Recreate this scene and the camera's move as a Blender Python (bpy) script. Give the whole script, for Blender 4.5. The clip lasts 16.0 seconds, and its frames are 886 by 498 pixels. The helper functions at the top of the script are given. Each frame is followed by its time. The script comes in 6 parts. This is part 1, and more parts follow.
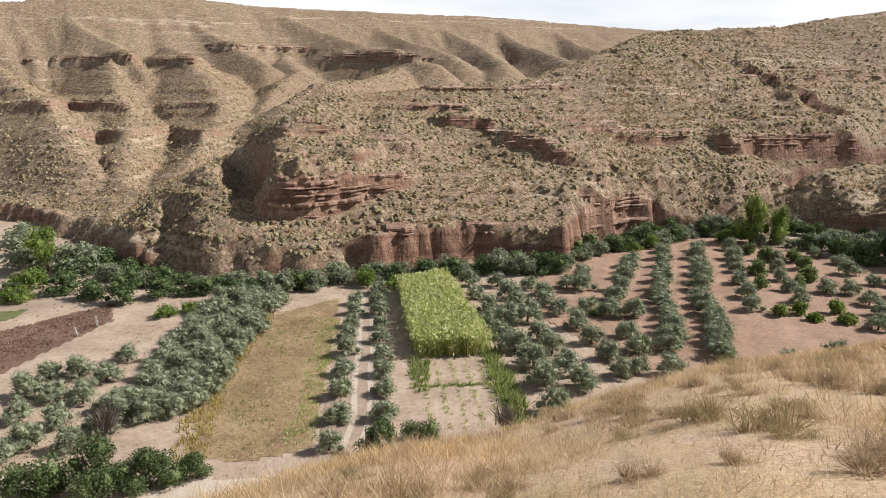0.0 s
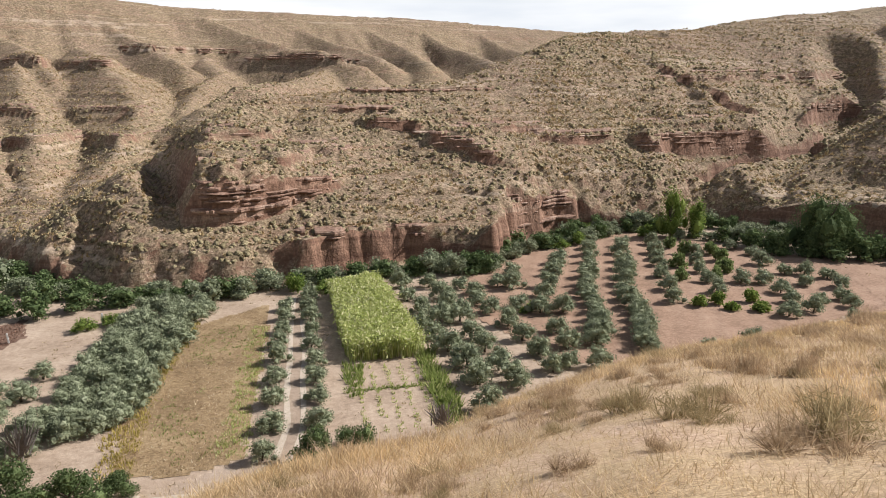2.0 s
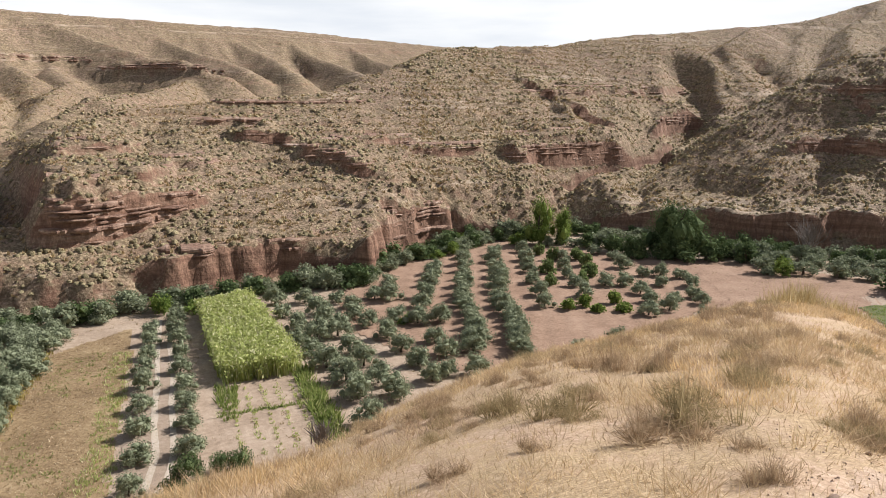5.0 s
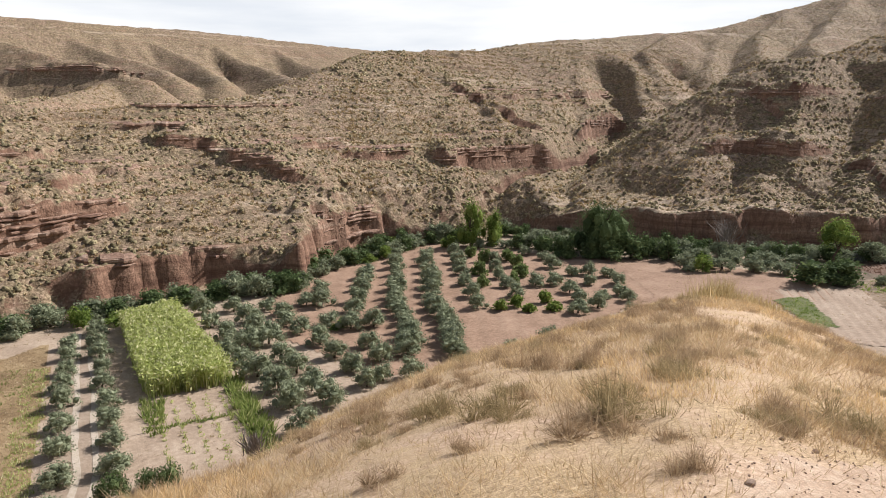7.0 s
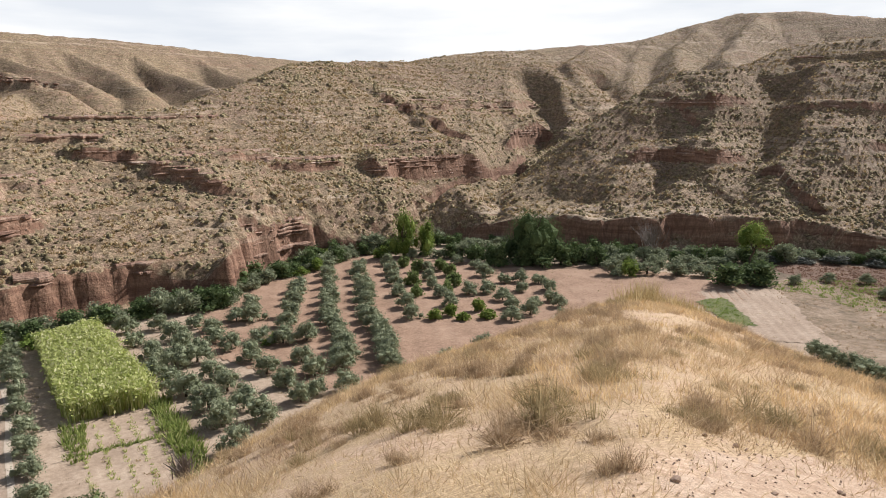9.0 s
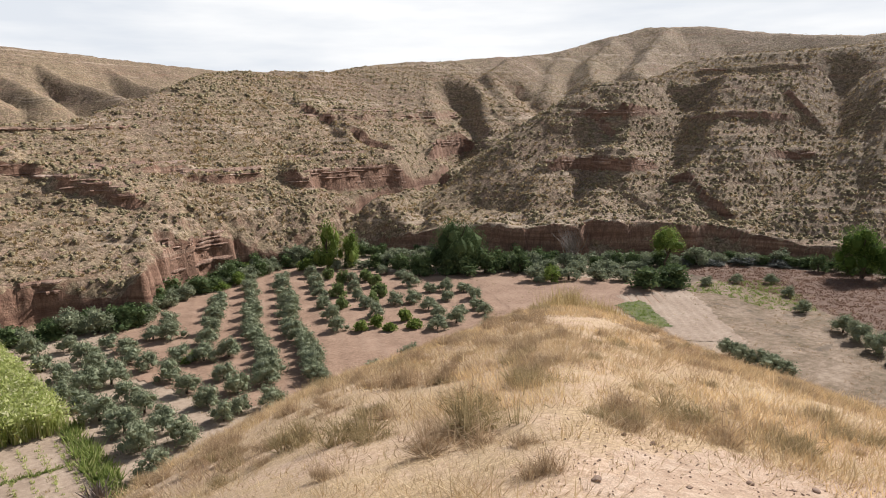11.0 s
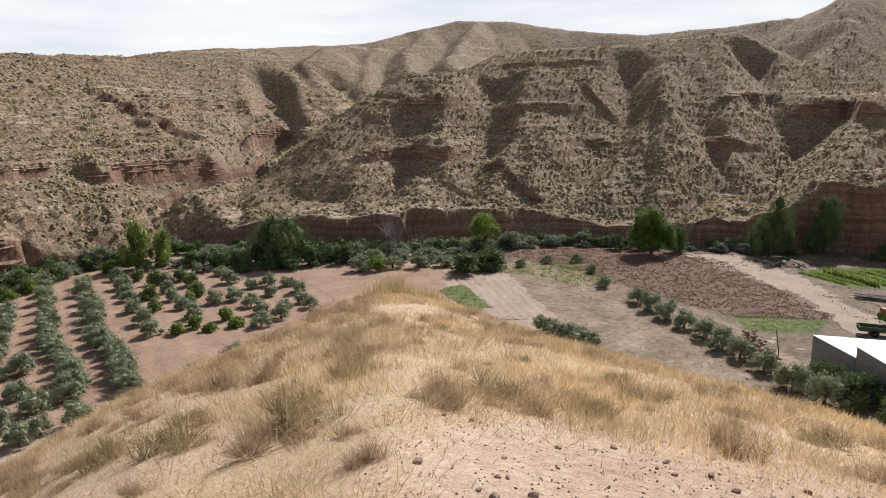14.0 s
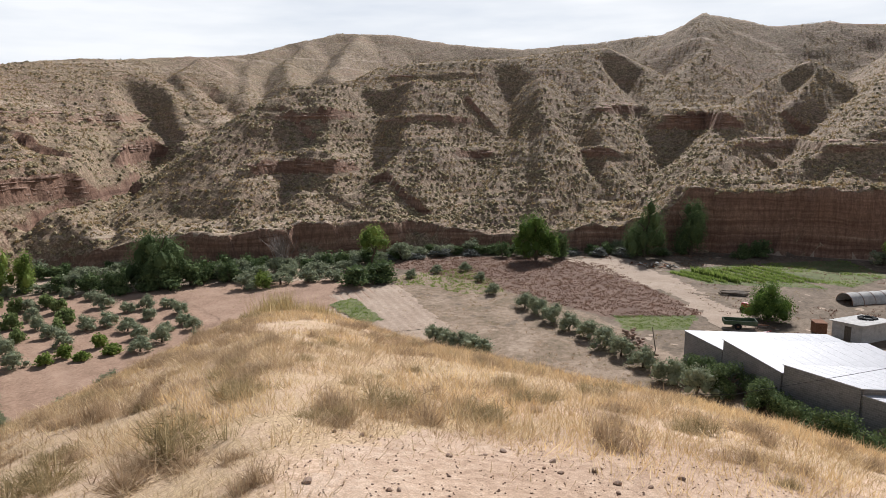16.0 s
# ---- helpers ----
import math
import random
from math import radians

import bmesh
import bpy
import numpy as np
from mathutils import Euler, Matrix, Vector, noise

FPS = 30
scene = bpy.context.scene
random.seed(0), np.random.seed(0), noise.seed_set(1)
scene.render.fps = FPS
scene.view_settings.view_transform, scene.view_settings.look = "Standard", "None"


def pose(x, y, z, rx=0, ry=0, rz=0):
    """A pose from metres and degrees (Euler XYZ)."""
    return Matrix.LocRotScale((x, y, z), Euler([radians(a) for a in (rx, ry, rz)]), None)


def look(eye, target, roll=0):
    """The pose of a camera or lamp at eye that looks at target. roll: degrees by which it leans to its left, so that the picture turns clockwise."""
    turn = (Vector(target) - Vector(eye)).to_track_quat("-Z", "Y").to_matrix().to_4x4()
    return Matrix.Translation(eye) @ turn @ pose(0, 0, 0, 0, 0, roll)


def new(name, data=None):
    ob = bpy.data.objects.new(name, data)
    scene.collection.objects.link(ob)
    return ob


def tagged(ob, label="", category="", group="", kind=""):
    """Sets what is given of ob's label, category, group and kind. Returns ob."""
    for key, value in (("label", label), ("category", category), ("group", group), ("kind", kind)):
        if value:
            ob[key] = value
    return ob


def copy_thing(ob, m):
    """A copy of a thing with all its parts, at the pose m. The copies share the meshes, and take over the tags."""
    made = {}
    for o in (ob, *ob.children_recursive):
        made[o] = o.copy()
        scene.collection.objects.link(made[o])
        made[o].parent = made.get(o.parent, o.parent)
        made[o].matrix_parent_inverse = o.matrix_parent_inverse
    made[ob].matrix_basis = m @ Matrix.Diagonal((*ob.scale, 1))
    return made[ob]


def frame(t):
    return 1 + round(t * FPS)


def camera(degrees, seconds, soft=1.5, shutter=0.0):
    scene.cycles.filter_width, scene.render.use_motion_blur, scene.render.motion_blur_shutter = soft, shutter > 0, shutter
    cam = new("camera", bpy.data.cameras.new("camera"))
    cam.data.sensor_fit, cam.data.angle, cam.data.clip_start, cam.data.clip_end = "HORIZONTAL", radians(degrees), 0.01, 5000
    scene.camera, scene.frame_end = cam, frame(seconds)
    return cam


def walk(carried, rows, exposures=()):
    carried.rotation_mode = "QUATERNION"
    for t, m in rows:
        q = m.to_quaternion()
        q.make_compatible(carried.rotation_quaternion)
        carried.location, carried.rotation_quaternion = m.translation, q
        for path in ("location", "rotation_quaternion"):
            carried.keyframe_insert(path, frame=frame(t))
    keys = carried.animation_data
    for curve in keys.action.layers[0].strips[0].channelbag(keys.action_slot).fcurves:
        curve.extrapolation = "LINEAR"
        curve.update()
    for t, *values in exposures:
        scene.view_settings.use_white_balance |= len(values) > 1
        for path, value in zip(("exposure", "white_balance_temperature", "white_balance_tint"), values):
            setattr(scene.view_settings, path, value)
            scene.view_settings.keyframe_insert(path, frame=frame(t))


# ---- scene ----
# ---- camera ----
TOP = Vector((0, 0, 26.0))      # the eye's pivot above the hilltop; the valley floor is z = 0
cam = camera(64.9, 16.0, soft=0.5)
REACH = 0.30
TURN = [
    (0, 5.00, 13.22, 0.14), (0.5, 6.44, 13.30, 0.05), (1, 7.84, 13.14, -0.09), (1.5, 9.17, 12.96, -0.16),
    (2, 10.83, 13.09, -0.20), (2.5, 12.73, 13.13, -0.16), (3, 14.72, 12.93, -0.11), (3.5, 16.36, 12.60, -0.02),
    (4, 17.96, 12.39, 0.11), (6.5, 25.66, 11.84, 0.20), (7, 26.90, 11.79, 0.18), (7.5, 28.24, 11.86, 0.12),
    (8, 29.88, 11.82, 0.13), (8.5, 31.49, 11.54, 0.11), (9, 32.51, 10.95, -0.01), (11.5, 40.51, 10.23, -0.18),
    (12, 42.21, 10.37, -0.21), (12.5, 44.34, 10.50, -0.17), (13, 47.76, 11.31, 0.10), (13.5, 51.68, 11.40, 0.34),
    (14, 53.40, 10.95, 0.04), (14.5, 55.39, 10.60, 0.05), (15, 58.51, 10.38, 0.06), (15.5, 61.06, 10.11, -0.06),
    (16, 62.60, 9.99, -0.32),
]


def aim(az, dep, roll):
    a, d = radians(az), radians(dep)
    eye = TOP + Vector((math.sin(a), math.cos(a), 0)) * REACH
    way = Vector((math.sin(a) * math.cos(d), math.cos(a) * math.cos(d), -math.sin(d)))
    return look(eye, eye + way * 100, roll)


walk(cam, [(t, aim(az, dep, roll)) for t, az, dep, roll in TURN], [(0, 0.34, 6450, 10), (9, 0.29, 6450, 10), (12.5, 0.22, 6400, 10), (16, 0.20, 6230, 10)])

# ---- world and sun ----
SUN_AZ, SUN_EL = 84.0, 38.0      # degrees clockwise from +y, degrees above the horizon
world = bpy.data.worlds.new("sky")
scene.world = world
world.use_nodes = True
wn, wl = world.node_tree.nodes, world.node_tree.links
sky = wn.new("ShaderNodeTexSky")
sky.sky_type = "NISHITA"
sky.sun_disc = False
sky.sun_elevation = radians(SUN_EL)
sky.sun_rotation = radians(SUN_AZ)
sky.dust_density = 3.0
sky.ozone_density = 1.0
sky.altitude = 600
# thin bright haze over the whole sky, thickest towards the horizon, with faint streaks of cloud
way = wn.new("ShaderNodeTexCoord").outputs["Generated"]
height = wn.new("ShaderNodeSeparateXYZ")
wl.new(way, height.inputs[0])
veil = wn.new("ShaderNodeMapRange")
wl.new(height.outputs[2], veil.inputs[0])
for k, value in ((1, 0.17), (2, 0.34), (3, 0.98), (4, 0.08)):
    veil.inputs[k].default_value = value
stretch = wn.new("ShaderNodeMapping")
stretch.inputs["Scale"].default_value = (1.5, 1.5, 9.0)
wl.new(way, stretch.inputs[0])
streak = wn.new("ShaderNodeTexNoise")
streak.inputs["Scale"].default_value = 2.0
streak.inputs["Detail"].default_value = 5.0
wl.new(stretch.outputs[0], streak.inputs["Vector"])
tone = wn.new("ShaderNodeValToRGB")
tone.color_ramp.elements[0].position, tone.color_ramp.elements[0].color = 0.36, (12.9, 13.5, 14.4, 1)
tone.color_ramp.elements[1].position, tone.color_ramp.elements[1].color = 0.6, (16.6, 16.6, 16.6, 1)
wl.new(streak.outputs["Fac"], tone.inputs[0])
both = wn.new("ShaderNodeMix")
both.data_type = "RGBA"
wl.new(veil.outputs[0], both.inputs[0])
wl.new(sky.outputs[0], both.inputs[6])
wl.new(tone.outputs[0], both.inputs[7])
wl.new(both.outputs[2], wn["Background"].inputs[0])
wn["Background"].inputs[1].default_value = 0.052
sun = new("sun", bpy.data.lights.new("sun", "SUN"))
sun.data.energy = 5.0
sun.data.angle = radians(0.6)
sun.data.color = (1.0, 0.965, 0.95)
sa, se = radians(SUN_AZ), radians(SUN_EL)
sun.matrix_world = look((0, 0, 200), Vector((0, 0, 200)) - Vector((math.sin(sa) * math.cos(se), math.cos(sa) * math.cos(se), math.sin(se))))

# ---- small tools ----
rng = np.random.default_rng(7)


def lattice(ix, iy, seed):
    n = (ix.astype(np.int64) * 374761393 + iy.astype(np.int64) * 668265263 + seed * 974711) & 0x7FFFFFFF
    n = ((n ^ (n >> 13)) * 1274126177) & 0x7FFFFFFF
    return ((n ^ (n >> 16)) & 0xFFFF) / 65535.0


def value_noise(x, y, seed):
    fx, fy = np.floor(x), np.floor(y)
    u, w = x - fx, y - fy
    u, w = u * u * u * (u * (6 * u - 15) + 10), w * w * w * (w * (6 * w - 15) + 10)
    ix, iy = fx.astype(np.int64), fy.astype(np.int64)
    a, b = lattice(ix, iy, seed), lattice(ix + 1, iy, seed)
    c, d = lattice(ix, iy + 1, seed), lattice(ix + 1, iy + 1, seed)
    return (a + (b - a) * u) * (1 - w) + (c + (d - c) * u) * w


def fbm(x, y, size, octaves=4, seed=0, gain=0.5):
    """Fractal noise from -1 to 1, its largest waves of that size in metres."""
    total, amp, norm = 0, 1.0, 0
    for k in range(octaves):
        total = total + amp * (value_noise(x / size * 2 ** k + 31.7 * k, y / size * 2 ** k - 17.3 * k, seed + k) * 2 - 1)
        norm += amp
        amp *= gain
    return total / norm


def step(x, a, b):
    s = np.clip((x - a) / (b - a), 0, 1)
    return s * s * (3 - 2 * s)


def mesh_of(name, verts, faces, mats, smooth=False, index=None):
    """A mesh from arrays of corners and of faces that all have the same number of corners."""
    me = bpy.data.meshes.new(name)
    verts, faces = np.asarray(verts, dtype=np.float32), np.asarray(faces, dtype=np.int32)
    k = faces.shape[1]
    me.vertices.add(len(verts))
    me.vertices.foreach_set("co", verts.ravel())
    me.loops.add(faces.size)
    me.loops.foreach_set("vertex_index", faces.ravel())
    me.polygons.add(len(faces))
    me.polygons.foreach_set("loop_start", np.arange(0, faces.size, k, dtype=np.int32))
    me.polygons.foreach_set("use_smooth", np.full(len(faces), smooth))
    for m in mats:
        me.materials.append(m)
    if index is not None:
        me.polygons.foreach_set("material_index", np.asarray(index, dtype=np.int32))
    me.update(calc_edges=True)
    me.validate()
    return me


def part(name, data, parent, label=""):
    """Links a mesh or a bmesh's mesh as one part of a thing."""
    ob = new(name, data)
    ob.parent = parent
    return tagged(ob, label)


# ---- materials ----
def material(name, rough=0.9):
    m = bpy.data.materials.new(name)
    m.use_nodes = True
    nt = m.node_tree
    b = nt.nodes["Principled BSDF"]
    b.inputs["Roughness"].default_value = rough
    b.inputs["Specular IOR Level"].default_value = 0.25
    return m, nt, b


def node(nt, kind, **values):
    n = nt.nodes.new(kind)
    for key, value in values.items():
        n.inputs[key.replace("_", " ")].default_value = value
    return n


def noise_node(nt, vec, scale, detail=4.0, rough=0.6, distortion=0.0):
    n = node(nt, "ShaderNodeTexNoise", Scale=scale, Detail=detail, Roughness=rough, Distortion=distortion)
    nt.links.new(vec, n.inputs["Vector"])
    return n.outputs["Fac"]


def ramp(nt, fac, stops):
    n = nt.nodes.new("ShaderNodeValToRGB")
    e = n.color_ramp.elements
    while len(e) < len(stops):
        e.new(0.5)
    for el, (at, colour) in zip(e, stops):
        el.position = at
        el.color = (*colour, 1)
    nt.links.new(fac, n.inputs[0])
    return n.outputs[0]


def mix(nt, fac, a, b, kind="MIX"):
    n = nt.nodes.new("ShaderNodeMix")
    n.data_type, n.blend_type = "RGBA", kind
    for value, socket in ((fac, n.inputs[0]), (a, n.inputs[6]), (b, n.inputs[7])):
        if isinstance(value, (int, float)):
            socket.default_value = value
        elif isinstance(value, tuple):
            socket.default_value = (*value, 1)
        else:
            nt.links.new(value, socket)
    return n.outputs[2]


def maths(nt, op, a, b=0.0, clamp=False):
    n = nt.nodes.new("ShaderNodeMath")
    n.operation, n.use_clamp = op, clamp
    for value, socket in ((a, n.inputs[0]), (b, n.inputs[1])):
        if isinstance(value, (int, float)):
            socket.default_value = value
        else:
            nt.links.new(value, socket)
    return n.outputs[0]


def span(nt, fac, a, b):
    n = node(nt, "ShaderNodeMapRange", From_Min=a, From_Max=b)
    nt.links.new(fac, n.inputs[0])
    return n.outputs[0]


def bump(nt, b, fac, strength, distance):
    n = node(nt, "ShaderNodeBump", Strength=strength, Distance=distance)
    nt.links.new(fac, n.inputs["Height"])
    nt.links.new(n.outputs[0], b.inputs["Normal"])


def soil(name, dark, mid, light, grain=3.0, relief=0.05, rough=0.95):
    """Bare or littered ground: patches some metres wide, clods and grains."""
    m, nt, b = material(name, rough)
    pos = nt.nodes.new("ShaderNodeNewGeometry").outputs["Position"]
    wide, fine, tiny = noise_node(nt, pos, 0.22, 3), noise_node(nt, pos, grain, 6, 0.7), noise_node(nt, pos, grain * 7, 3, 0.7)
    fac = maths(nt, "ADD", maths(nt, "MULTIPLY", wide, 0.45), maths(nt, "MULTIPLY", fine, 0.55))
    col = ramp(nt, fac, [(0.36, dark), (0.5, mid), (0.64, light)])
    col = mix(nt, span(nt, tiny, 0.45, 0.62), mix(nt, 0.72, (0, 0, 0), col), col)
    nt.links.new(col, b.inputs["Base Color"])
    bump(nt, b, fine, 0.7, relief)
    return m


def straw_ground(name):
    """Dry earth under a litter of straw: bare patches, matted patches, fine crossing stalks."""
    m, nt, b = material(name, 0.95)
    pos = nt.nodes.new("ShaderNodeNewGeometry").outputs["Position"]
    wide, patch, fine = noise_node(nt, pos, 0.35, 4, 0.65), noise_node(nt, pos, 1.6, 5, 0.7), noise_node(nt, pos, 16.0, 5, 0.75)
    earth = ramp(nt, fine, [(0.34, (0.34, 0.222, 0.143)), (0.5, (0.54, 0.382, 0.263)), (0.66, (0.72, 0.55, 0.41))])
    lines = []
    for k, turn in enumerate((0.4, 1.9, 2.9)):
        at = nt.nodes.new("ShaderNodeMapping")
        at.inputs["Rotation"].default_value = (0, 0, turn)
        at.inputs["Scale"].default_value = (9.0, 40.0, 12.0)
        nt.links.new(pos, at.inputs[0])
        lines.append(noise_node(nt, at.outputs[0], 1.0, 4, 0.75, 1.5))
    stalks = maths(nt, "MAXIMUM", maths(nt, "MAXIMUM", lines[0], lines[1]), lines[2])
    straw = ramp(nt, stalks, [(0.47, (0.27, 0.185, 0.105)), (0.58, (0.53, 0.385, 0.23)), (0.72, (0.78, 0.61, 0.40))])
    fac = span(nt, maths(nt, "ADD", maths(nt, "MULTIPLY", wide, 0.6), maths(nt, "MULTIPLY", patch, 0.6)), 0.48, 0.66)
    nt.links.new(mix(nt, fac, earth, straw), b.inputs["Base Color"])
    bump(nt, b, maths(nt, "ADD", stalks, fine), 0.6, 0.02)
    return m


def foliage(name, dark, light, tip, through_light=0.25, rough=0.6, patch=0.8):
    """Leaves: every island its own tone, light passing through them."""
    m, nt, b = material(name, 0.8)
    b.inputs["Specular IOR Level"].default_value = 0.08
    geo = nt.nodes.new("ShaderNodeNewGeometry")
    col = ramp(nt, geo.outputs["Random Per Island"], [(0.0, dark), (0.7, light), (1.0, tip)])
    wide = noise_node(nt, geo.outputs["Position"], 0.5, 2)
    col = mix(nt, span(nt, wide, 0.3, 0.7), mix(nt, patch, (0, 0, 0), col), col)
    nt.links.new(col, b.inputs["Base Color"])
    t = nt.nodes.new("ShaderNodeBsdfTranslucent")
    nt.links.new(col, t.inputs[0])
    s = nt.nodes.new("ShaderNodeMixShader")
    s.inputs[0].default_value = through_light
    nt.links.new(b.outputs[0], s.inputs[1])
    nt.links.new(t.outputs[0], s.inputs[2])
    nt.links.new(s.outputs[0], nt.nodes["Material Output"].inputs[0])
    return m


def low_shrub(name, dark, light, tip):
    """A dense rounded shrub seen from afar: sprays as grain and relief, each shrub its own tone."""
    m, nt, b = material(name, 0.9)
    b.inputs["Specular IOR Level"].default_value = 0.05
    geo = nt.nodes.new("ShaderNodeNewGeometry")
    fine = noise_node(nt, geo.outputs["Position"], 6.0, 4, 0.75)
    own = maths(nt, "MULTIPLY", maths(nt, "SUBTRACT", geo.outputs["Random Per Island"], 0.5), 0.34)
    nt.links.new(ramp(nt, maths(nt, "ADD", fine, own), [(0.3, dark), (0.5, light), (0.72, tip)]), b.inputs["Base Color"])
    bump(nt, b, fine, 1.0, 0.35)
    return m


def hill_material():
    m, nt, b = material("hill_ground", 0.95)
    geo = nt.nodes.new("ShaderNodeNewGeometry")
    pos, nor = geo.outputs["Position"], geo.outputs["True Normal"]
    flat = nt.nodes.new("ShaderNodeSeparateXYZ")
    nt.links.new(nor, flat.inputs[0])
    at = nt.nodes.new("ShaderNodeSeparateXYZ")
    nt.links.new(pos, at.inputs[0])
    wide, mid, fine = noise_node(nt, pos, 0.035, 4), noise_node(nt, pos, 0.55, 5, 0.65), noise_node(nt, pos, 2.6, 5, 0.7)
    earth = ramp(nt, fine, [(0.30, (0.13, 0.085, 0.058)), (0.5, (0.33, 0.222, 0.155)), (0.70, (0.52, 0.385, 0.29))])
    grass = ramp(nt, fine, [(0.30, (0.12, 0.085, 0.052)), (0.5, (0.33, 0.245, 0.15)), (0.70, (0.56, 0.435, 0.28))])
    cover = mix(nt, span(nt, maths(nt, "ADD", mid, maths(nt, "MULTIPLY", wide, 0.5)), 0.6, 0.85), earth, grass)
    # low growth that hides much of the earth
    spots = span(nt, noise_node(nt, pos, 1.25, 3, 0.55, 0.4), 0.48, 0.58)
    cover = mix(nt, maths(nt, "MULTIPLY", spots, 0.7), cover, ramp(nt, fine, [(0.3, (0.06, 0.045, 0.027)), (0.7, (0.20, 0.148, 0.085))]))
    wider = span(nt, noise_node(nt, pos, 0.42, 4, 0.7, 0.5), 0.47, 0.60)
    cover = mix(nt, maths(nt, "MULTIPLY", wider, 0.4), cover, ramp(nt, fine, [(0.3, (0.07, 0.055, 0.033)), (0.7, (0.20, 0.155, 0.095))]))
    # beds of red sandstone, level but for a slight warp
    bed = nt.nodes.new("ShaderNodeCombineXYZ")
    warp = maths(nt, "ADD", at.outputs[2], maths(nt, "MULTIPLY", wide, 5.0))
    nt.links.new(maths(nt, "MULTIPLY", at.outputs[0], 0.02), bed.inputs[0])
    nt.links.new(maths(nt, "MULTIPLY", at.outputs[1], 0.02), bed.inputs[1])
    nt.links.new(warp, bed.inputs[2])
    beds = noise_node(nt, bed.outputs[0], 1.1, 4, 0.65)
    thin = noise_node(nt, bed.outputs[0], 0.75, 2, 0.5)
    broken = span(nt, noise_node(nt, pos, 0.3, 4, 0.7), 0.42, 0.58)
    cover = mix(nt, maths(nt, "MULTIPLY", maths(nt, "MULTIPLY", span(nt, thin, 0.63, 0.66), broken), 0.5), cover, (0.58, 0.46, 0.35))
    cover = mix(nt, maths(nt, "MULTIPLY", maths(nt, "MULTIPLY", span(nt, thin, 0.40, 0.36), broken), 0.35), cover, (0.30, 0.165, 0.105))
    rock = ramp(nt, beds, [(0.3, (0.15, 0.077, 0.052)), (0.45, (0.28, 0.158, 0.105)), (0.58, (0.37, 0.222, 0.15)), (0.74, (0.50, 0.36, 0.26))])
    rock = mix(nt, span(nt, fine, 0.35, 0.6), mix(nt, 0.6, (0.05, 0.03, 0.02), rock), rock)
    down = nt.nodes.new("ShaderNodeMapping")
    down.inputs["Scale"].default_value = (1.5, 1.5, 0.22)
    nt.links.new(pos, down.inputs[0])
    streaks = span(nt, noise_node(nt, down.outputs[0], 1.0, 5, 0.7, 0.6), 0.40, 0.56)
    rock = mix(nt, streaks, mix(nt, 0.5, (0.09, 0.05, 0.033), rock), rock)
    steep = span(nt, maths(nt, "ADD", flat.outputs[2], maths(nt, "MULTIPLY", maths(nt, "SUBTRACT", fine, 0.5), 0.3)), 0.52, 0.33)
    nt.links.new(mix(nt, steep, cover, rock), b.inputs["Base Color"])
    bump(nt, b, maths(nt, "ADD", fine, maths(nt, "MULTIPLY", mid, 1.5)), 0.9, 0.25)
    return m


def rock_material():
    """Red sandstone in level beds, darker in its joints."""
    m, nt, b = material("red_sandstone", 0.95)
    geo = nt.nodes.new("ShaderNodeNewGeometry")
    at = nt.nodes.new("ShaderNodeMapping")
    at.inputs["Scale"].default_value = (0.25, 0.25, 3.0)
    nt.links.new(geo.outputs["Position"], at.inputs[0])
    beds, fine = noise_node(nt, at.outputs[0], 1.0, 5, 0.65), noise_node(nt, geo.outputs["Position"], 2.2, 6, 0.7)
    col = ramp(nt, beds, [(0.32, (0.16, 0.09, 0.065)), (0.45, (0.31, 0.19, 0.135)), (0.58, (0.42, 0.28, 0.205)), (0.7, (0.58, 0.46, 0.37))])
    col = mix(nt, span(nt, fine, 0.36, 0.55), mix(nt, 0.5, (0.06, 0.04, 0.03), col), col)
    nt.links.new(col, b.inputs["Base Color"])
    bump(nt, b, maths(nt, "ADD", beds, fine), 1.0, 0.3)
    return m


def block_material():
    """Grey concrete blocks with mortar joints."""
    m, nt, b = material("grey_blockwork", 0.9)
    co = nt.nodes.new("ShaderNodeTexCoord").outputs["UV"]
    br = node(nt, "ShaderNodeTexBrick", Scale=1.0, Brick_Width=0.4, Row_Height=0.2, Mortar_Size=0.012)
    br.inputs["Color1"].default_value, br.inputs["Color2"].default_value = (0.20, 0.20, 0.205, 1), (0.27, 0.265, 0.265, 1)
    br.inputs["Mortar"].default_value = (0.36, 0.355, 0.35, 1)
    nt.links.new(co, br.inputs["Vector"])
    pos = nt.nodes.new("ShaderNodeNewGeometry").outputs["Position"]
    stain = span(nt, noise_node(nt, pos, 0.7, 5, 0.65), 0.35, 0.65)
    nt.links.new(mix(nt, stain, mix(nt, 0.75, (0.1, 0.09, 0.08), br.outputs[0]), br.outputs[0]), b.inputs["Base Color"])
    bump(nt, b, br.outputs["Fac"], -0.4, 0.01)
    return m


HILL = hill_material()
DRY = soil("dry_hilltop_earth", (0.38, 0.25, 0.165), (0.56, 0.395, 0.275), (0.71, 0.54, 0.40), 9.0, 0.05)
LITTER = straw_ground("straw_littered_earth")
PALE_SOIL = soil("pale_orchard_soil", (0.34, 0.25, 0.175), (0.49, 0.37, 0.27), (0.61, 0.48, 0.36), 2.0)
RED_SOIL = soil("red_tilled_soil", (0.275, 0.172, 0.113), (0.40, 0.258, 0.175), (0.50, 0.342, 0.24), 2.5)
STUBBLE = soil("maize_stubble", (0.19, 0.125, 0.066), (0.35, 0.243, 0.132), (0.52, 0.385, 0.22), 3.0, 0.08)
WEEDS = soil("purple_brown_weeds", (0.13, 0.076, 0.052), (0.205, 0.126, 0.088), (0.28, 0.184, 0.13), 2.0, 0.08)
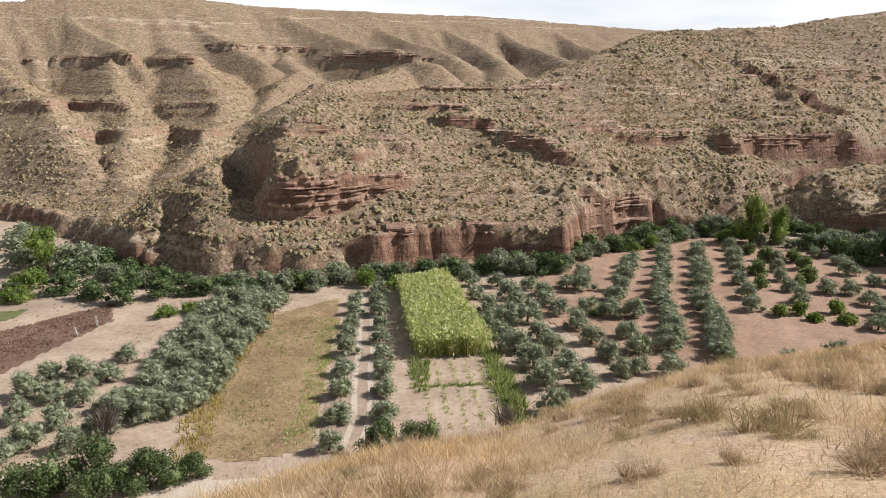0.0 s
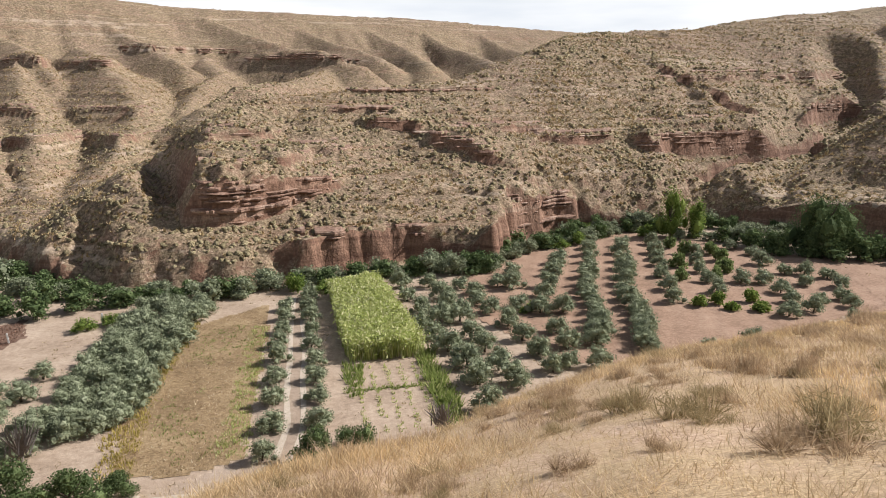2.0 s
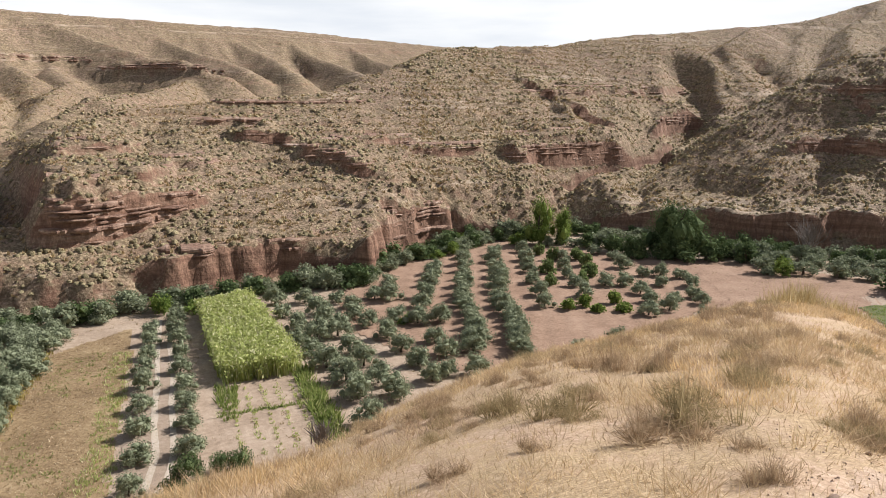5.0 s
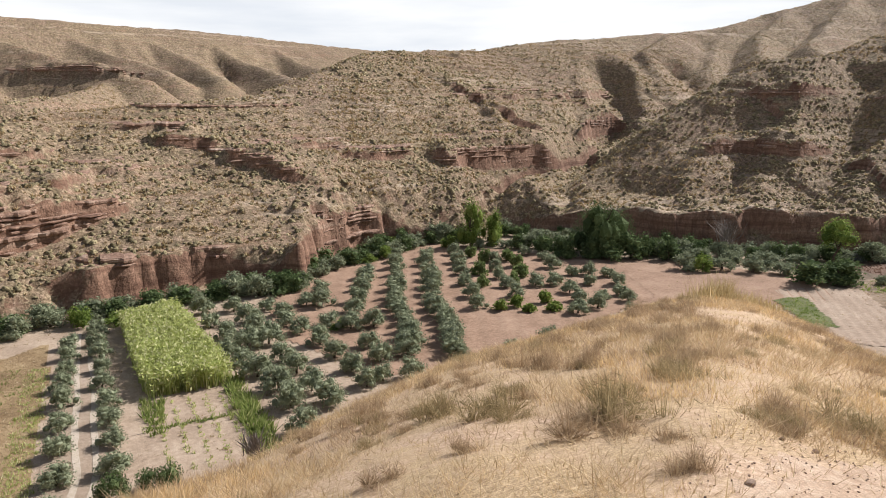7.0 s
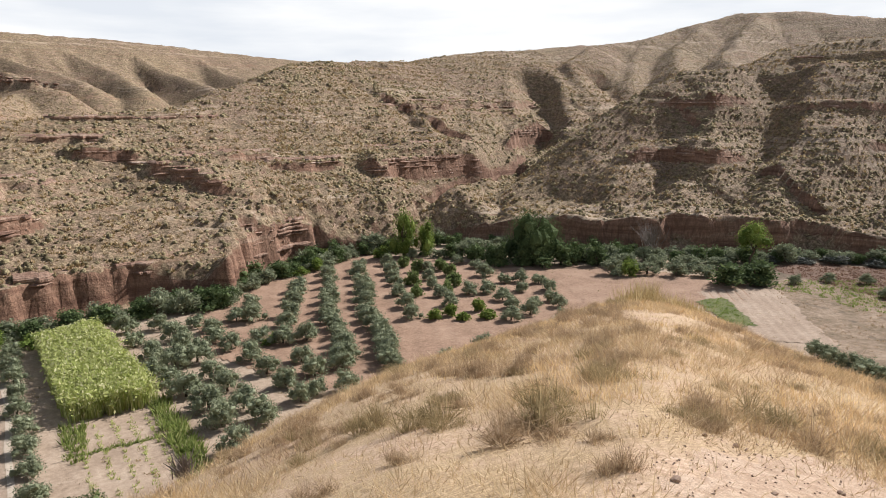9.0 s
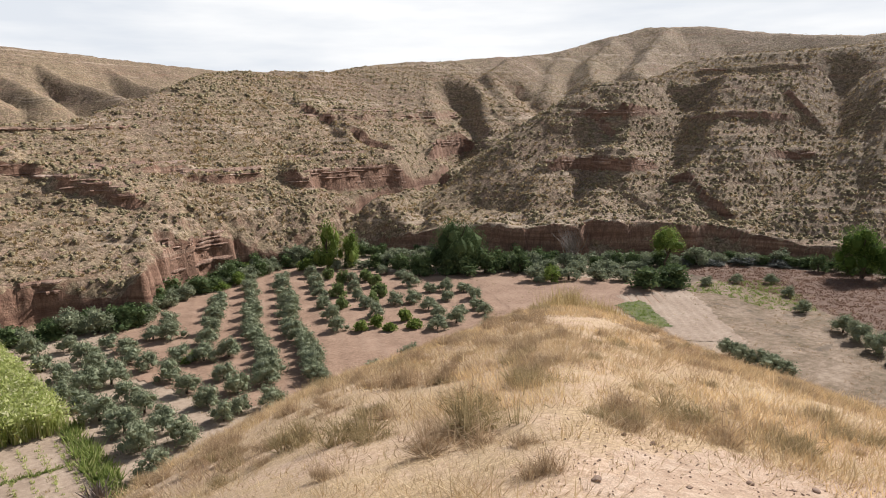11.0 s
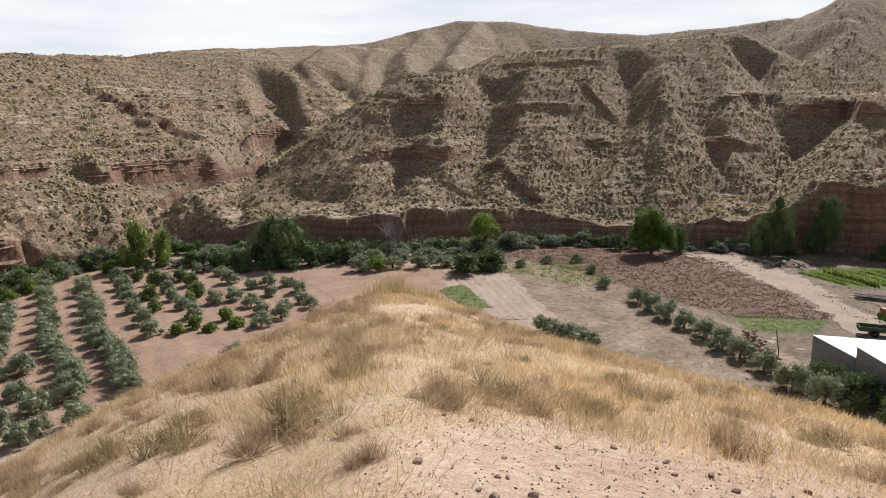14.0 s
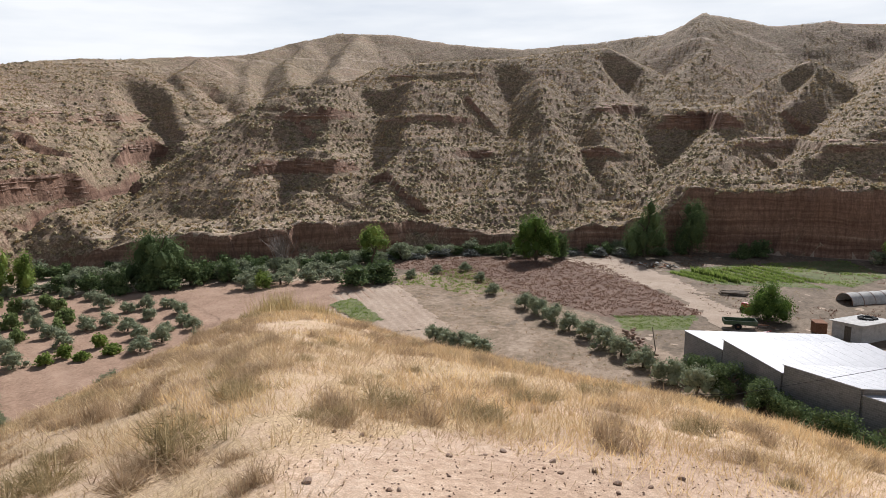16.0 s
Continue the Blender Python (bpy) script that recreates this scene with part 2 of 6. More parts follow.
TRACK = soil("dusty_track", (0.34, 0.253, 0.179), (0.442, 0.336, 0.248), (0.534, 0.423, 0.327), 3.0, 0.02)
MEADOW = soil("thin_dry_meadow", (0.15, 0.114, 0.062), (0.299, 0.216, 0.145), (0.458, 0.348, 0.251), 1.2)
FALLOW = soil("dry_fallow", (0.111, 0.083, 0.051), (0.208, 0.153, 0.104), (0.332, 0.251, 0.178), 1.6)
RUT = soil("packed_dust", (0.50, 0.41, 0.31), (0.62, 0.52, 0.41), (0.70, 0.61, 0.50), 3.0, 0.01)
PLOUGHED = soil("bare_plough_soil", (0.34, 0.245, 0.175), (0.46, 0.345, 0.255), (0.56, 0.44, 0.335), 2.0, 0.06)
GREEN_CROP = soil("green_weeds_ground", (0.08, 0.095, 0.03), (0.15, 0.17, 0.06), (0.26, 0.24, 0.12), 3.0)
OLIVE_LEAF = foliage("olive_leaves", (0.21, 0.235, 0.145), (0.30, 0.33, 0.205), (0.40, 0.43, 0.285), 0.3, 0.6, 0.9)
GREEN_LEAF = foliage("green_leaves", (0.08, 0.115, 0.048), (0.135, 0.185, 0.075), (0.22, 0.28, 0.12), 0.3)
BRIGHT_LEAF = foliage("bright_leaves", (0.12, 0.18, 0.04), (0.24, 0.32, 0.075), (0.42, 0.48, 0.15), 0.4)
MAIZE_LEAF = foliage("maize_leaves", (0.36, 0.42, 0.12), (0.62, 0.65, 0.27), (0.86, 0.82, 0.52), 0.45)
SHRUB_LEAF = low_shrub("dry_shrub", (0.19, 0.158, 0.092), (0.35, 0.29, 0.168), (0.50, 0.415, 0.25))
GRASS = foliage("dry_grass", (0.50, 0.36, 0.20), (0.76, 0.575, 0.345), (0.92, 0.76, 0.52), 0.5, 0.6, 0.7)
SILVER_LEAF = foliage("bramble_leaves", (0.10, 0.11, 0.09), (0.2, 0.21, 0.18), (0.36, 0.36, 0.33), 0.15)
WALNUT_LEAF = foliage("walnut_leaves", (0.06, 0.105, 0.025), (0.13, 0.205, 0.045), (0.25, 0.34, 0.085), 0.4)
ALMOND_LEAF = foliage("almond_leaves", (0.13, 0.17, 0.06), (0.22, 0.28, 0.105), (0.36, 0.42, 0.18), 0.4)
TUSSOCK = foliage("straw_tussock", (0.32, 0.232, 0.12), (0.50, 0.378, 0.205), (0.70, 0.55, 0.325), 0.25)
STRAW = foliage("maize_straw", (0.24, 0.15, 0.08), (0.48, 0.35, 0.20), (0.78, 0.66, 0.46), 0.1)
FRESH_LEAF = foliage("fresh_leaves", (0.16, 0.24, 0.05), (0.29, 0.37, 0.09), (0.46, 0.50, 0.18), 0.4)
BEAN_LEAF = foliage("bean_leaves", (0.17, 0.23, 0.06), (0.33, 0.39, 0.12), (0.60, 0.60, 0.27), 0.4)
YELLOW_LEAF = foliage("yellow_weeds_leaf", (0.34, 0.28, 0.07), (0.54, 0.44, 0.13), (0.72, 0.60, 0.24), 0.4)
DEAD_LEAF = foliage("dead_weed", (0.20, 0.115, 0.08), (0.33, 0.20, 0.14), (0.48, 0.33, 0.25), 0.25)
PALE_BARK = soil("pale_bark", (0.16, 0.13, 0.11), (0.26, 0.22, 0.19), (0.36, 0.31, 0.27), 8.0, 0.01)
ROCK = rock_material()
GOLD = foliage("golden_grass_blades", (0.64, 0.44, 0.215), (0.86, 0.635, 0.345), (0.95, 0.775, 0.485), 0.5, 0.6, 0.62)
STONE = soil("brown_field_stone", (0.22, 0.14, 0.095), (0.37, 0.25, 0.18), (0.52, 0.39, 0.30), 9.0, 0.02)
SCRUB = foliage("dead_scrub", (0.34, 0.235, 0.145), (0.53, 0.385, 0.24), (0.72, 0.55, 0.37), 0.45)
REED = foliage("reed_grass", (0.36, 0.27, 0.12), (0.58, 0.45, 0.23), (0.78, 0.65, 0.40), 0.3)
TWIG = foliage("dry_twigs", (0.31, 0.215, 0.13), (0.52, 0.38, 0.235), (0.76, 0.59, 0.39), 0.4)
THYME = foliage("olive_scrub", (0.26, 0.205, 0.105), (0.46, 0.36, 0.195), (0.68, 0.54, 0.315), 0.4)
BLOCK = block_material()
WHITE_SHEET = soil("white_roof_sheet", (0.42, 0.42, 0.44), (0.49, 0.49, 0.51), (0.54, 0.54, 0.56), 1.5, 0.0, 0.5)
GREY_SHEET = soil("grey_roof_sheet", (0.28, 0.29, 0.31), (0.34, 0.35, 0.37), (0.40, 0.41, 0.43), 1.5, 0.0, 0.5)
PLASTER = soil("old_whitewash", (0.45, 0.43, 0.40), (0.62, 0.60, 0.56), (0.74, 0.72, 0.68), 2.0, 0.01)
GREEN_PAINT = soil("faded_green_paint", (0.05, 0.085, 0.045), (0.085, 0.13, 0.07), (0.14, 0.18, 0.11), 3.0, 0.005, 0.6)
RED_PAINT = soil("red_paint", (0.30, 0.03, 0.03), (0.45, 0.045, 0.04), (0.52, 0.08, 0.06), 3.0, 0.003, 0.5)
RUBBER = soil("rubber", (0.012, 0.012, 0.012), (0.02, 0.02, 0.02), (0.035, 0.033, 0.03), 6.0, 0.005)
RUST = soil("rusty_steel", (0.16, 0.075, 0.04), (0.26, 0.125, 0.07), (0.36, 0.19, 0.11), 5.0, 0.005)
OLD_WOOD = soil("weathered_wood", (0.10, 0.08, 0.06), (0.19, 0.155, 0.12), (0.30, 0.25, 0.20), 6.0, 0.01)
BARK = soil("bark", (0.06, 0.045, 0.03), (0.12, 0.09, 0.065), (0.2, 0.16, 0.12), 8.0, 0.02)

# ---- the lie of the land ----
def spot(az, el, dist):
    """A place by its bearing, its angle over the level of the hilltop's eye, and its distance."""
    a = radians(az)
    return (dist * math.sin(a), dist * math.cos(a), TOP.z + dist * math.tan(radians(el)))


# crests of the ridges and spurs: bearing, angle, distance along each; then the slope of its flanks
RIDGES = [
    # the long near hill and its nose
    ([(-9.1, -3.9, 122), (-6.2, -1.8, 132), (-3.5, -0.9, 141), (0.4, -0.4, 148)], 0.56),
    ([(0.4, -0.4, 148), (4.9, -0.1, 153), (9.9, 0.2, 158), (13.1, 1.0, 167), (17.4, 2.3, 181), (20.0, 3.5, 196), (21.6, 4.0, 208), (29.4, 4.0, 238), (31.2, 4.3, 245), (33.3, 4.6, 253), (36.4, 4.9, 265), (38.1, 4.9, 270)], 0.43),
    ([(-9.0, -8.2, 111), (-14, -11, 107), (-20, -14, 104)], 0.45),
    # the far range and its spurs
    ([(-45, 5.2, 320), (-26, 5.4, 330), (-21, 5.9, 330), (-14, 6.2, 340), (-10, 5.8, 350), (-2.3, 5.6, 360), (7, 5.3, 385), (14.5, 4.7, 410), (22, 4.0, 440), (40, 3.9, 460)], 0.52),
    ([(-23.5, 5.3, 330), (-20, 3.2, 285), (-17.5, 0.8, 240)], 0.68),
    ([(-16, 5.8, 338), (-11.7, 3.4, 298), (-9, 1.6, 268)], 0.68),
    ([(-8.3, 5.5, 350), (-3.7, 3.9, 315), (0.5, 2.5, 285), (4.1, 1.7, 268)], 0.68),
    ([(-2, 5.2, 360), (1.9, 3.6, 328), (5.5, 2.4, 300)], 0.68),
    ([(3.4, 5.1, 375), (7.2, 3.3, 336), (9.6, 2.0, 300)], 0.68),
    ([(8.2, 4.9, 390), (11.6, 3.1, 350), (15.3, 1.9, 308)], 0.68),
    ([(13.0, 4.6, 405), (15.6, 3.0, 365), (18.5, 2.4, 340)], 0.68),
    # the hill on the far side of the western hollow
    ([(-30, 3.0, 270), (-24.8, -0.4, 215), (-22, -6, 165)], 0.58),
    ([(-15.8, 2.8, 290), (-14.3, 2.0, 245), (-12.5, -1.5, 205), (-15, -6, 165)], 0.55),
    ([(-20, 1.6, 250), (-19, -2.0, 205), (-19.5, -7, 158)], 0.58),
    ([(-7.6, 2.4, 310), (-6.5, 1.2, 270), (-9.5, -1.6, 215)], 0.58),
    ([(3.0, 1.9, 300), (-1.5, 0.4, 225), (-5.1, 0.1, 205), (-8, -1.5, 195)], 0.58),
    # the high ridge at the head of the side canyon
    ([(38.1, 4.9, 270), (47.1, 5.4, 312), (50.5, 6.2, 336), (54.4, 7.2, 358), (58.8, 7.1, 371), (63, 6.4, 374), (68.8, 5.9, 371), (74.4, 6.3, 351), (79.4, 6.7, 336), (82.6, 8.0, 325), (84.1, 7.8, 325), (86.8, 6.9, 331), (90.4, 7.0, 334), (94, 6.6, 336), (115, 6.5, 336), (145, 7, 302)], 0.56),
    ([(22.6, 3.9, 214), (25.4, 1.5, 194), (28.4, -2.0, 168)], 0.68),
    ([(26.4, 3.9, 226), (29.2, 1.3, 200), (32.2, -2.2, 172)], 0.68),
    ([(29.8, 3.9, 240), (33.0, 1.0, 212), (36.0, -2.4, 184)], 0.68),
    ([(32.6, 4.5, 254), (35.6, 1.6, 228), (38.2, -1.4, 204)], 0.68),
    ([(36.0, 4.8, 264), (38.6, 2.6, 242), (40.4, -0.4, 220)], 0.68),
    ([(39.4, 4.8, 274), (41.6, 3.2, 254), (43.2, 1.4, 240)], 0.68),
    ([(44.1, 5.2, 284), (42.6, 4.0, 262), (43.8, 2.4, 248)], 0.68),
    ([(48.5, 5.6, 318), (47.2, 3.9, 285), (47.0, 2.2, 256)], 0.68),
    ([(52.4, 6.6, 342), (50.6, 5.1, 305), (50.4, 3.6, 270)], 0.68),
    ([(56, 7.1, 355), (55.0, 5.6, 320), (53.6, 4.2, 285)], 0.68),
    # the steep spur in front of the canyon and the hill that it climbs to
    ([(31.5, -8.4, 147), (35.9, -6.9, 153), (39.5, -4.9, 162), (42.4, -2.1, 171), (45.9, 0.2, 182), (48.6, 2.1, 193), (50.8, 3.2, 199), (55.4, 3.4, 205), (60, 3.6, 211), (66, 3.5, 217)], 0.56),
    ([(55, 3.6, 216), (57.4, 4.5, 226), (59.5, 4.9, 231), (66.3, 5.2, 239), (70.1, 5.5, 248), (75.7, 5.9, 263)], 0.6),
    ([(60.5, 3.4, 211), (60.2, 0.6, 190), (58.6, -3.8, 167), (57.5, -7, 150)], 0.56),
    ([(55.4, 3.3, 205), (53.6, -0.4, 180), (51.6, -4.4, 161), (50.4, -7.5, 146)], 0.56),
    ([(47.5, -2.4, 169), (46.2, -5.4, 155), (45.5, -8.0, 145)], 0.56),
    # the cone-shaped spur beyond the first gully
    ([(70.5, 3.9, 223), (70.7, 1.6, 200), (70.9, -0.9, 185), (70.6, -3.9, 168), (69.9, -8.0, 150)], 0.68),
    ([(65.5, 3.4, 216), (64.4, 1.0, 199), (63.2, -2.0, 182)], 0.65),
    ([(74.5, 3.6, 234), (75.2, 1.2, 211), (75.0, -2.4, 185)], 0.68),
    # spurs under the pointed summit
    ([(82.5, 8.2, 307), (82.3, 5.4, 268), (81.0, 3.4, 243), (80.2, 1.6, 226)], 0.65),
    ([(89.5, 4.6, 248), (86.0, 2.4, 224), (84.0, -0.6, 194), (82.9, -4.0, 167)], 0.68),
    ([(94.7, -0.2, 187), (89.0, -3.1, 170), (82.9, -4.6, 159), (79.5, -5.2, 156)], 0.65),
    ([(97, 6.3, 287), (94.5, 3.0, 236), (93.0, -0.5, 190), (92.5, -4.2, 162)], 0.65),
    ([(104, 6.5, 316), (100, 2, 230), (98, -4.3, 169)], 0.56),
]
# beds of the gullies, told like the crests, and the slope of their sides
GULLIES = [
    ([(-9.9, -10.6, 110), (-11.6, -8.2, 124), (-12.6, -5.2, 146)], 1.15),
    ([(67.9, 2.4, 226), (67.9, -0.9, 203), (66.2, -3.4, 187), (64.0, -6.1, 167), (62.4, -8.4, 150)], 0.68),
    ([(73.2, 1.8, 222), (73.4, -1.6, 199), (75.4, -5.2, 173), (77.0, -8.4, 155)], 0.73),
    ([(77.2, 2.7, 248), (78.3, 0.2, 222), (79.2, -3.4, 196), (78.4, -5.6, 176), (77.6, -9.0, 153)], 0.73),
    ([(88.6, 2.4, 239), (87.6, -0.8, 207), (86.6, -3.4, 180)], 0.68),
    ([(57.8, 1.0, 205), (56.4, -3.6, 175), (55.0, -7.8, 150)], 0.6),
]
# cliffs of harder rock: bearings, foot, height, where to look for it, its look
BIG = "thick layered red sandstone outcrop on the slope"
LEDGE = "broken ledge of tan sandstone on the slope"
WALL = "dark red layered rock wall in the canyon"
THIN = "thin pale rock ledge across a dry slope"
CLIFFS = [
    (-10.4, 3.4, (7.3, 7.0, 10.6), (5.8, 5.8, 1.4), 84, BIG), (3.6, 10.6, (18.4, 17.6, 16.8), (1.4, 2.2, 1.6), 84, LEDGE), (8.6, 16.2, (16.2, 14.4, 12.4), (2.0, 2.6, 1.8), 84, LEDGE), (-9.0, -0.5, (17.6, 17.6, 17.4), (1.0, 1.3, 0.8), 84, THIN),
    (-4.0, 4.0, (14.6, 14.6, 14.4), (0.8, 1.2, 0.8), 84, THIN), (0.5, 9.0, (21.4, 21.4, 21.2), (0.5, 0.9, 0.5), 84, THIN), (11.5, 20.5, (17.0, 17.0, 16.6), (0.6, 1.0, 0.8), 84, THIN), (2.0, 16.0, (24.6, 25.0, 25.0), (0.5, 0.8, 0.6), 84, THIN),
    (16.5, 25.6, (14.9, 15.0, 15.0), (0.8, 1.4, 1.8), 84, LEDGE), (24.6, 36.8, (14.4, 12.4, 11.0), (2.2, 4.4, 5.0), 110, WALL), (37.2, 41.8, (16.0, 17.5, 19.0), (4.0, 4.6, 3.0), 160, WALL), (27.0, 41.0, (27.4, 27.4, 28.0), (0.8, 1.4, 1.8), 150, LEDGE),
    (46.2, 56.5, (15.2, 15.4, 15.8), (2.0, 3.0, 2.0), 120, "dark layered rock wall across a shaded slope"), (48.5, 57.0, (28.0, 28.2, 28.4), (1.2, 1.6, 0.8), 120, LEDGE), (57.5, 68.5, (40.5, 41.0, 41.5), (0.7, 0.9, 0.6), 150, LEDGE),
    (57.0, 66.0, (26.8, 27.0, 27.0), (1.0, 1.2, 1.0), 120, LEDGE), (62.5, 67.5, (18.0, 18.0, 18.0), (1.0, 1.6, 1.0), 130, LEDGE), (73.5, 79.5, (29.5, 30.0, 30.5), (0.8, 1.5, 1.5), 150, WALL), (72.2, 78.0, (18.0, 18.0, 17.0), (0.9, 1.5, 0.9), 130, WALL),
    (78.8, 86.4, (25.0, 24.6, 25.6), (3.6, 4.4, 2.4), 150, "tall red rock face high on the slope"), (84.0, 96.0, (20.0, 20.0, 20.5), (1.0, 1.4, 1.0), 130, LEDGE), (-18.0, -10.0, (19.6, 19.6, 19.0), (1.0, 1.4, 1.0), 140, THIN), (-28.0, -18.0, (19.6, 19.6, 19.6), (1.2, 1.8, 1.4), 140, LEDGE),
    (-26.0, -12.0, (33.0, 33.0, 32.0), (1.4, 2.2, 1.4), 150, LEDGE), (-5.0, 5.0, (35.5, 35.5, 35.0), (1.6, 3.0, 2.0), 210, THIN), (-14.0, -4.0, (39.5, 39.5, 39.0), (1.4, 2.0, 1.4), 210, THIN), (-24.0, -10.5, (13.6, 13.2, 13.0), (0.9, 1.3, 1.6), 130, LEDGE)]
# height of the bank that the stream has cut along the foot of the hills, by bearing
BANK = [(-60, 3), (-22, 3), (-19, 3.2), (-16, 0.8), (-9, 0.8), (-5, 2.5), (-2, 4.8), (2.4, 6.0), (8.6, 5.2), (11.2, 3.2), (13.4, 2.6), (15.2, 6.2), (18, 7.4), (21.6, 6.6), (23.6, 3.2), (26, 2), (31, 1.5), (35, 3), (38, 5.4),
        (51, 6.6), (58, 6.2), (65, 4.6), (70, 3.0), (75, 5.4), (80, 6), (82, 12.5), (120, 13)]
# the edge of the valley floor
FLOOR = [(-260, 260), (-110, 165), (-66, 137), (-40, 105), (-26, 94), (-11, 93), (2, 98), (15, 102), (27, 99), (32, 109), (48, 119), (55, 118),
         (62, 116), (69, 117), (74, 120), (79, 118), (88, 108), (97, 94), (112, 82), (126, 73), (133, 60), (140, 46),
         (145, 30), (152, 16), (155, 2), (158, -14), (165, -80), (120, -200), (-200, -200), (-330, 60)]
# bed of the side canyon
CANYON = [(31.2, -8.8, 152), (34.0, -7.5, 163), (36.6, -6.6, 174), (39.2, -5.2, 190), (40.6, -2.6, 212), (40.2, 0.6, 238)]
# the brow of the hilltop: bearing, its angle below the eye, its distance
BROW = [(-180, 3, 60), (-70, 12, 30), (-40, 31, 9), (-13, 31.0, 10), (1, 29.0, 12), (9.4, 28.0, 14), (20.5, 23.8, 18), (29, 20.6, 22), (39, 17.6, 30), (44, 15.6, 38), (48, 14.3, 44),
        (53.7, 15.2, 38), (59.3, 17.3, 27), (68, 19.0, 22), (73, 19.8, 20), (82, 20.8, 18), (92.5, 22.1, 16), (110, 24, 14), (140, 12, 30), (180, 3, 60)]


def edge_distance(x, y, poly):
    """Distance to a closed outline, below zero inside it."""
    best, inside = np.full(x.shape, 1e9), np.zeros(x.shape, bool)
    for (ax, ay), (bx, by) in zip(poly, poly[1:] + poly[:1]):
        dx, dy = bx - ax, by - ay
        s = np.clip(((x - ax) * dx + (y - ay) * dy) / (dx * dx + dy * dy), 0, 1)
        best = np.minimum(best, np.hypot(x - ax - s * dx, y - ay - s * dy))
        if ay != by:
            inside ^= ((ay > y) != (by > y)) & (x < dx * (y - ay) / dy + ax)
    return np.where(inside, -best, best)


def along(points, x, y):
    """Height of the nearest stretch of a line told by bearing, angle and distance, and how far off it lies."""
    best, height = np.full(x.shape, 1e9), np.zeros(x.shape)
    line = [spot(*p) for p in points]
    for (ax, ay, az_), (bx, by, bz) in zip(line, line[1:]):
        dx, dy = bx - ax, by - ay
        s = np.clip(((x - ax) * dx + (y - ay) * dy) / (dx * dx + dy * dy), 0, 1)
        d = np.hypot(x - ax - s * dx, y - ay - s * dy)
        height = np.where(d < best, az_ + s * (bz - az_), height)
        best = np.minimum(best, d)
    return height, best


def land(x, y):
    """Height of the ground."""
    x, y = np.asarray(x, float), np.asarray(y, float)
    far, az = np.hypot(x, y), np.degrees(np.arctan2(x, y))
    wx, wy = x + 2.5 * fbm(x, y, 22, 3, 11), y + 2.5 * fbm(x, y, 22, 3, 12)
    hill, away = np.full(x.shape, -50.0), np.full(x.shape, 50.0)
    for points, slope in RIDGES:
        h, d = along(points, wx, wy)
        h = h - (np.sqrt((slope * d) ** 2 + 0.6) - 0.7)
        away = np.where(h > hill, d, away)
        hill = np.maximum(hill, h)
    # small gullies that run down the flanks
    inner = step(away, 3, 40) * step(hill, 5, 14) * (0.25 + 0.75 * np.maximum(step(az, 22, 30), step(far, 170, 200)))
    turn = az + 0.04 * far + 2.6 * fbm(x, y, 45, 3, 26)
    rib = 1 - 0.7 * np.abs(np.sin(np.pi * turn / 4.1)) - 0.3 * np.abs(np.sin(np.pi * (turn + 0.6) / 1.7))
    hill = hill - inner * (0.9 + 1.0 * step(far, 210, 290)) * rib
    hill = hill + step(hill, 4, 14) * (0.4 + 0.6 * step(away, 2, 12)) * (0.6 * fbm(x, y, 12, 4, 21) + 0.9 * fbm(x, y, 34, 2, 23))
    for points, slope in GULLIES:
        h, d = along(points, wx, wy)
        hill = np.minimum(hill, h + np.sqrt((slope * d) ** 2 + 0.4) - 0.6 + 0.03 * d * d)
    # the side canyon behind the spur, its lower walls sheer
    h, d = along(CANYON, wx, wy)
    hill = np.minimum(hill, h + np.minimum(2.4 * np.maximum(d + fbm(x, y, 4, 3, 48) - 0.8, 0), 4.5 * (1 - step(h, 9, 14))) + 0.75 * np.maximum(d - 1.2, 0) + 0.02 * d * d)
    # cliffs of the thick beds
    for az0, az1, lows, talls, _, _ in CLIFFS:
        ease = min(2.2, 0.3 * (az1 - az0))
        m = step(az, az0, az0 + ease) * (1 - step(az, az1 - ease, az1)) * (1 - step(far, 345, 360))
        if not m.any():
            continue
        mid = (az0, 0.5 * (az0 + az1), az1)
        low, tall = np.interp(az, mid, lows), np.interp(az, mid, talls)
        g = hill + 0.9 * fbm(x, y, 9, 4, int(lows[0] * 10))
        hill = hill + m * tall * (1 + 0.3 * fbm(x, y, 5, 2, 27)) * step(g, low, low + 0.35) * (1 - step(g, low + 0.3 * tall, low + 2.1 * tall))
    # ledges of harder beds
    for period, share, low, seed in ((5.6, 0.2, 0.05, 31), (2.1, 0.26, -0.2, 32)):
        warped = hill / period + 0.3 * fbm(x, y, 70, 2, seed) + 0.35 * fbm(x, y, 11, 2, seed + 9)
        f = warped - np.floor(warped)
        mask = step(fbm(x, y, 20, 3, seed + 5), low, low + 0.5) * share * step(hill, 6, 10) * (1 - 0.35 * step(az, 36, 44))
        hill = hill + mask * period * (step(f, 0.38, 0.52) - f)
    off = edge_distance(x, y, FLOOR) + 2.0 * fbm(x, y, 10, 4, 41) + 1.0 * fbm(x, y, 3.4, 3, 42) + 0.5 * fbm(x, y, 1.3, 2, 47)
    off = np.maximum(off, 0)
    k = np.array(BANK)
    rise = np.interp(az, k[:, 0], k[:, 1])
    rise = rise + np.minimum(0.35 * rise, 1.3) * fbm(x, y, 5, 3, 46)
    sheer = 1.0 + 5.5 * step(rise, 1.5, 4) * np.maximum(step(fbm(x, y, 14, 2, 43), -0.45, -0.05), step(rise, 7, 9))
    bank = np.minimum(off * sheer, rise) + (0.9 + 0.5 * step(az, -21, -10.5) - 0.35 * step(az, 2, 7)) * np.maximum(off - rise / sheer, 0)
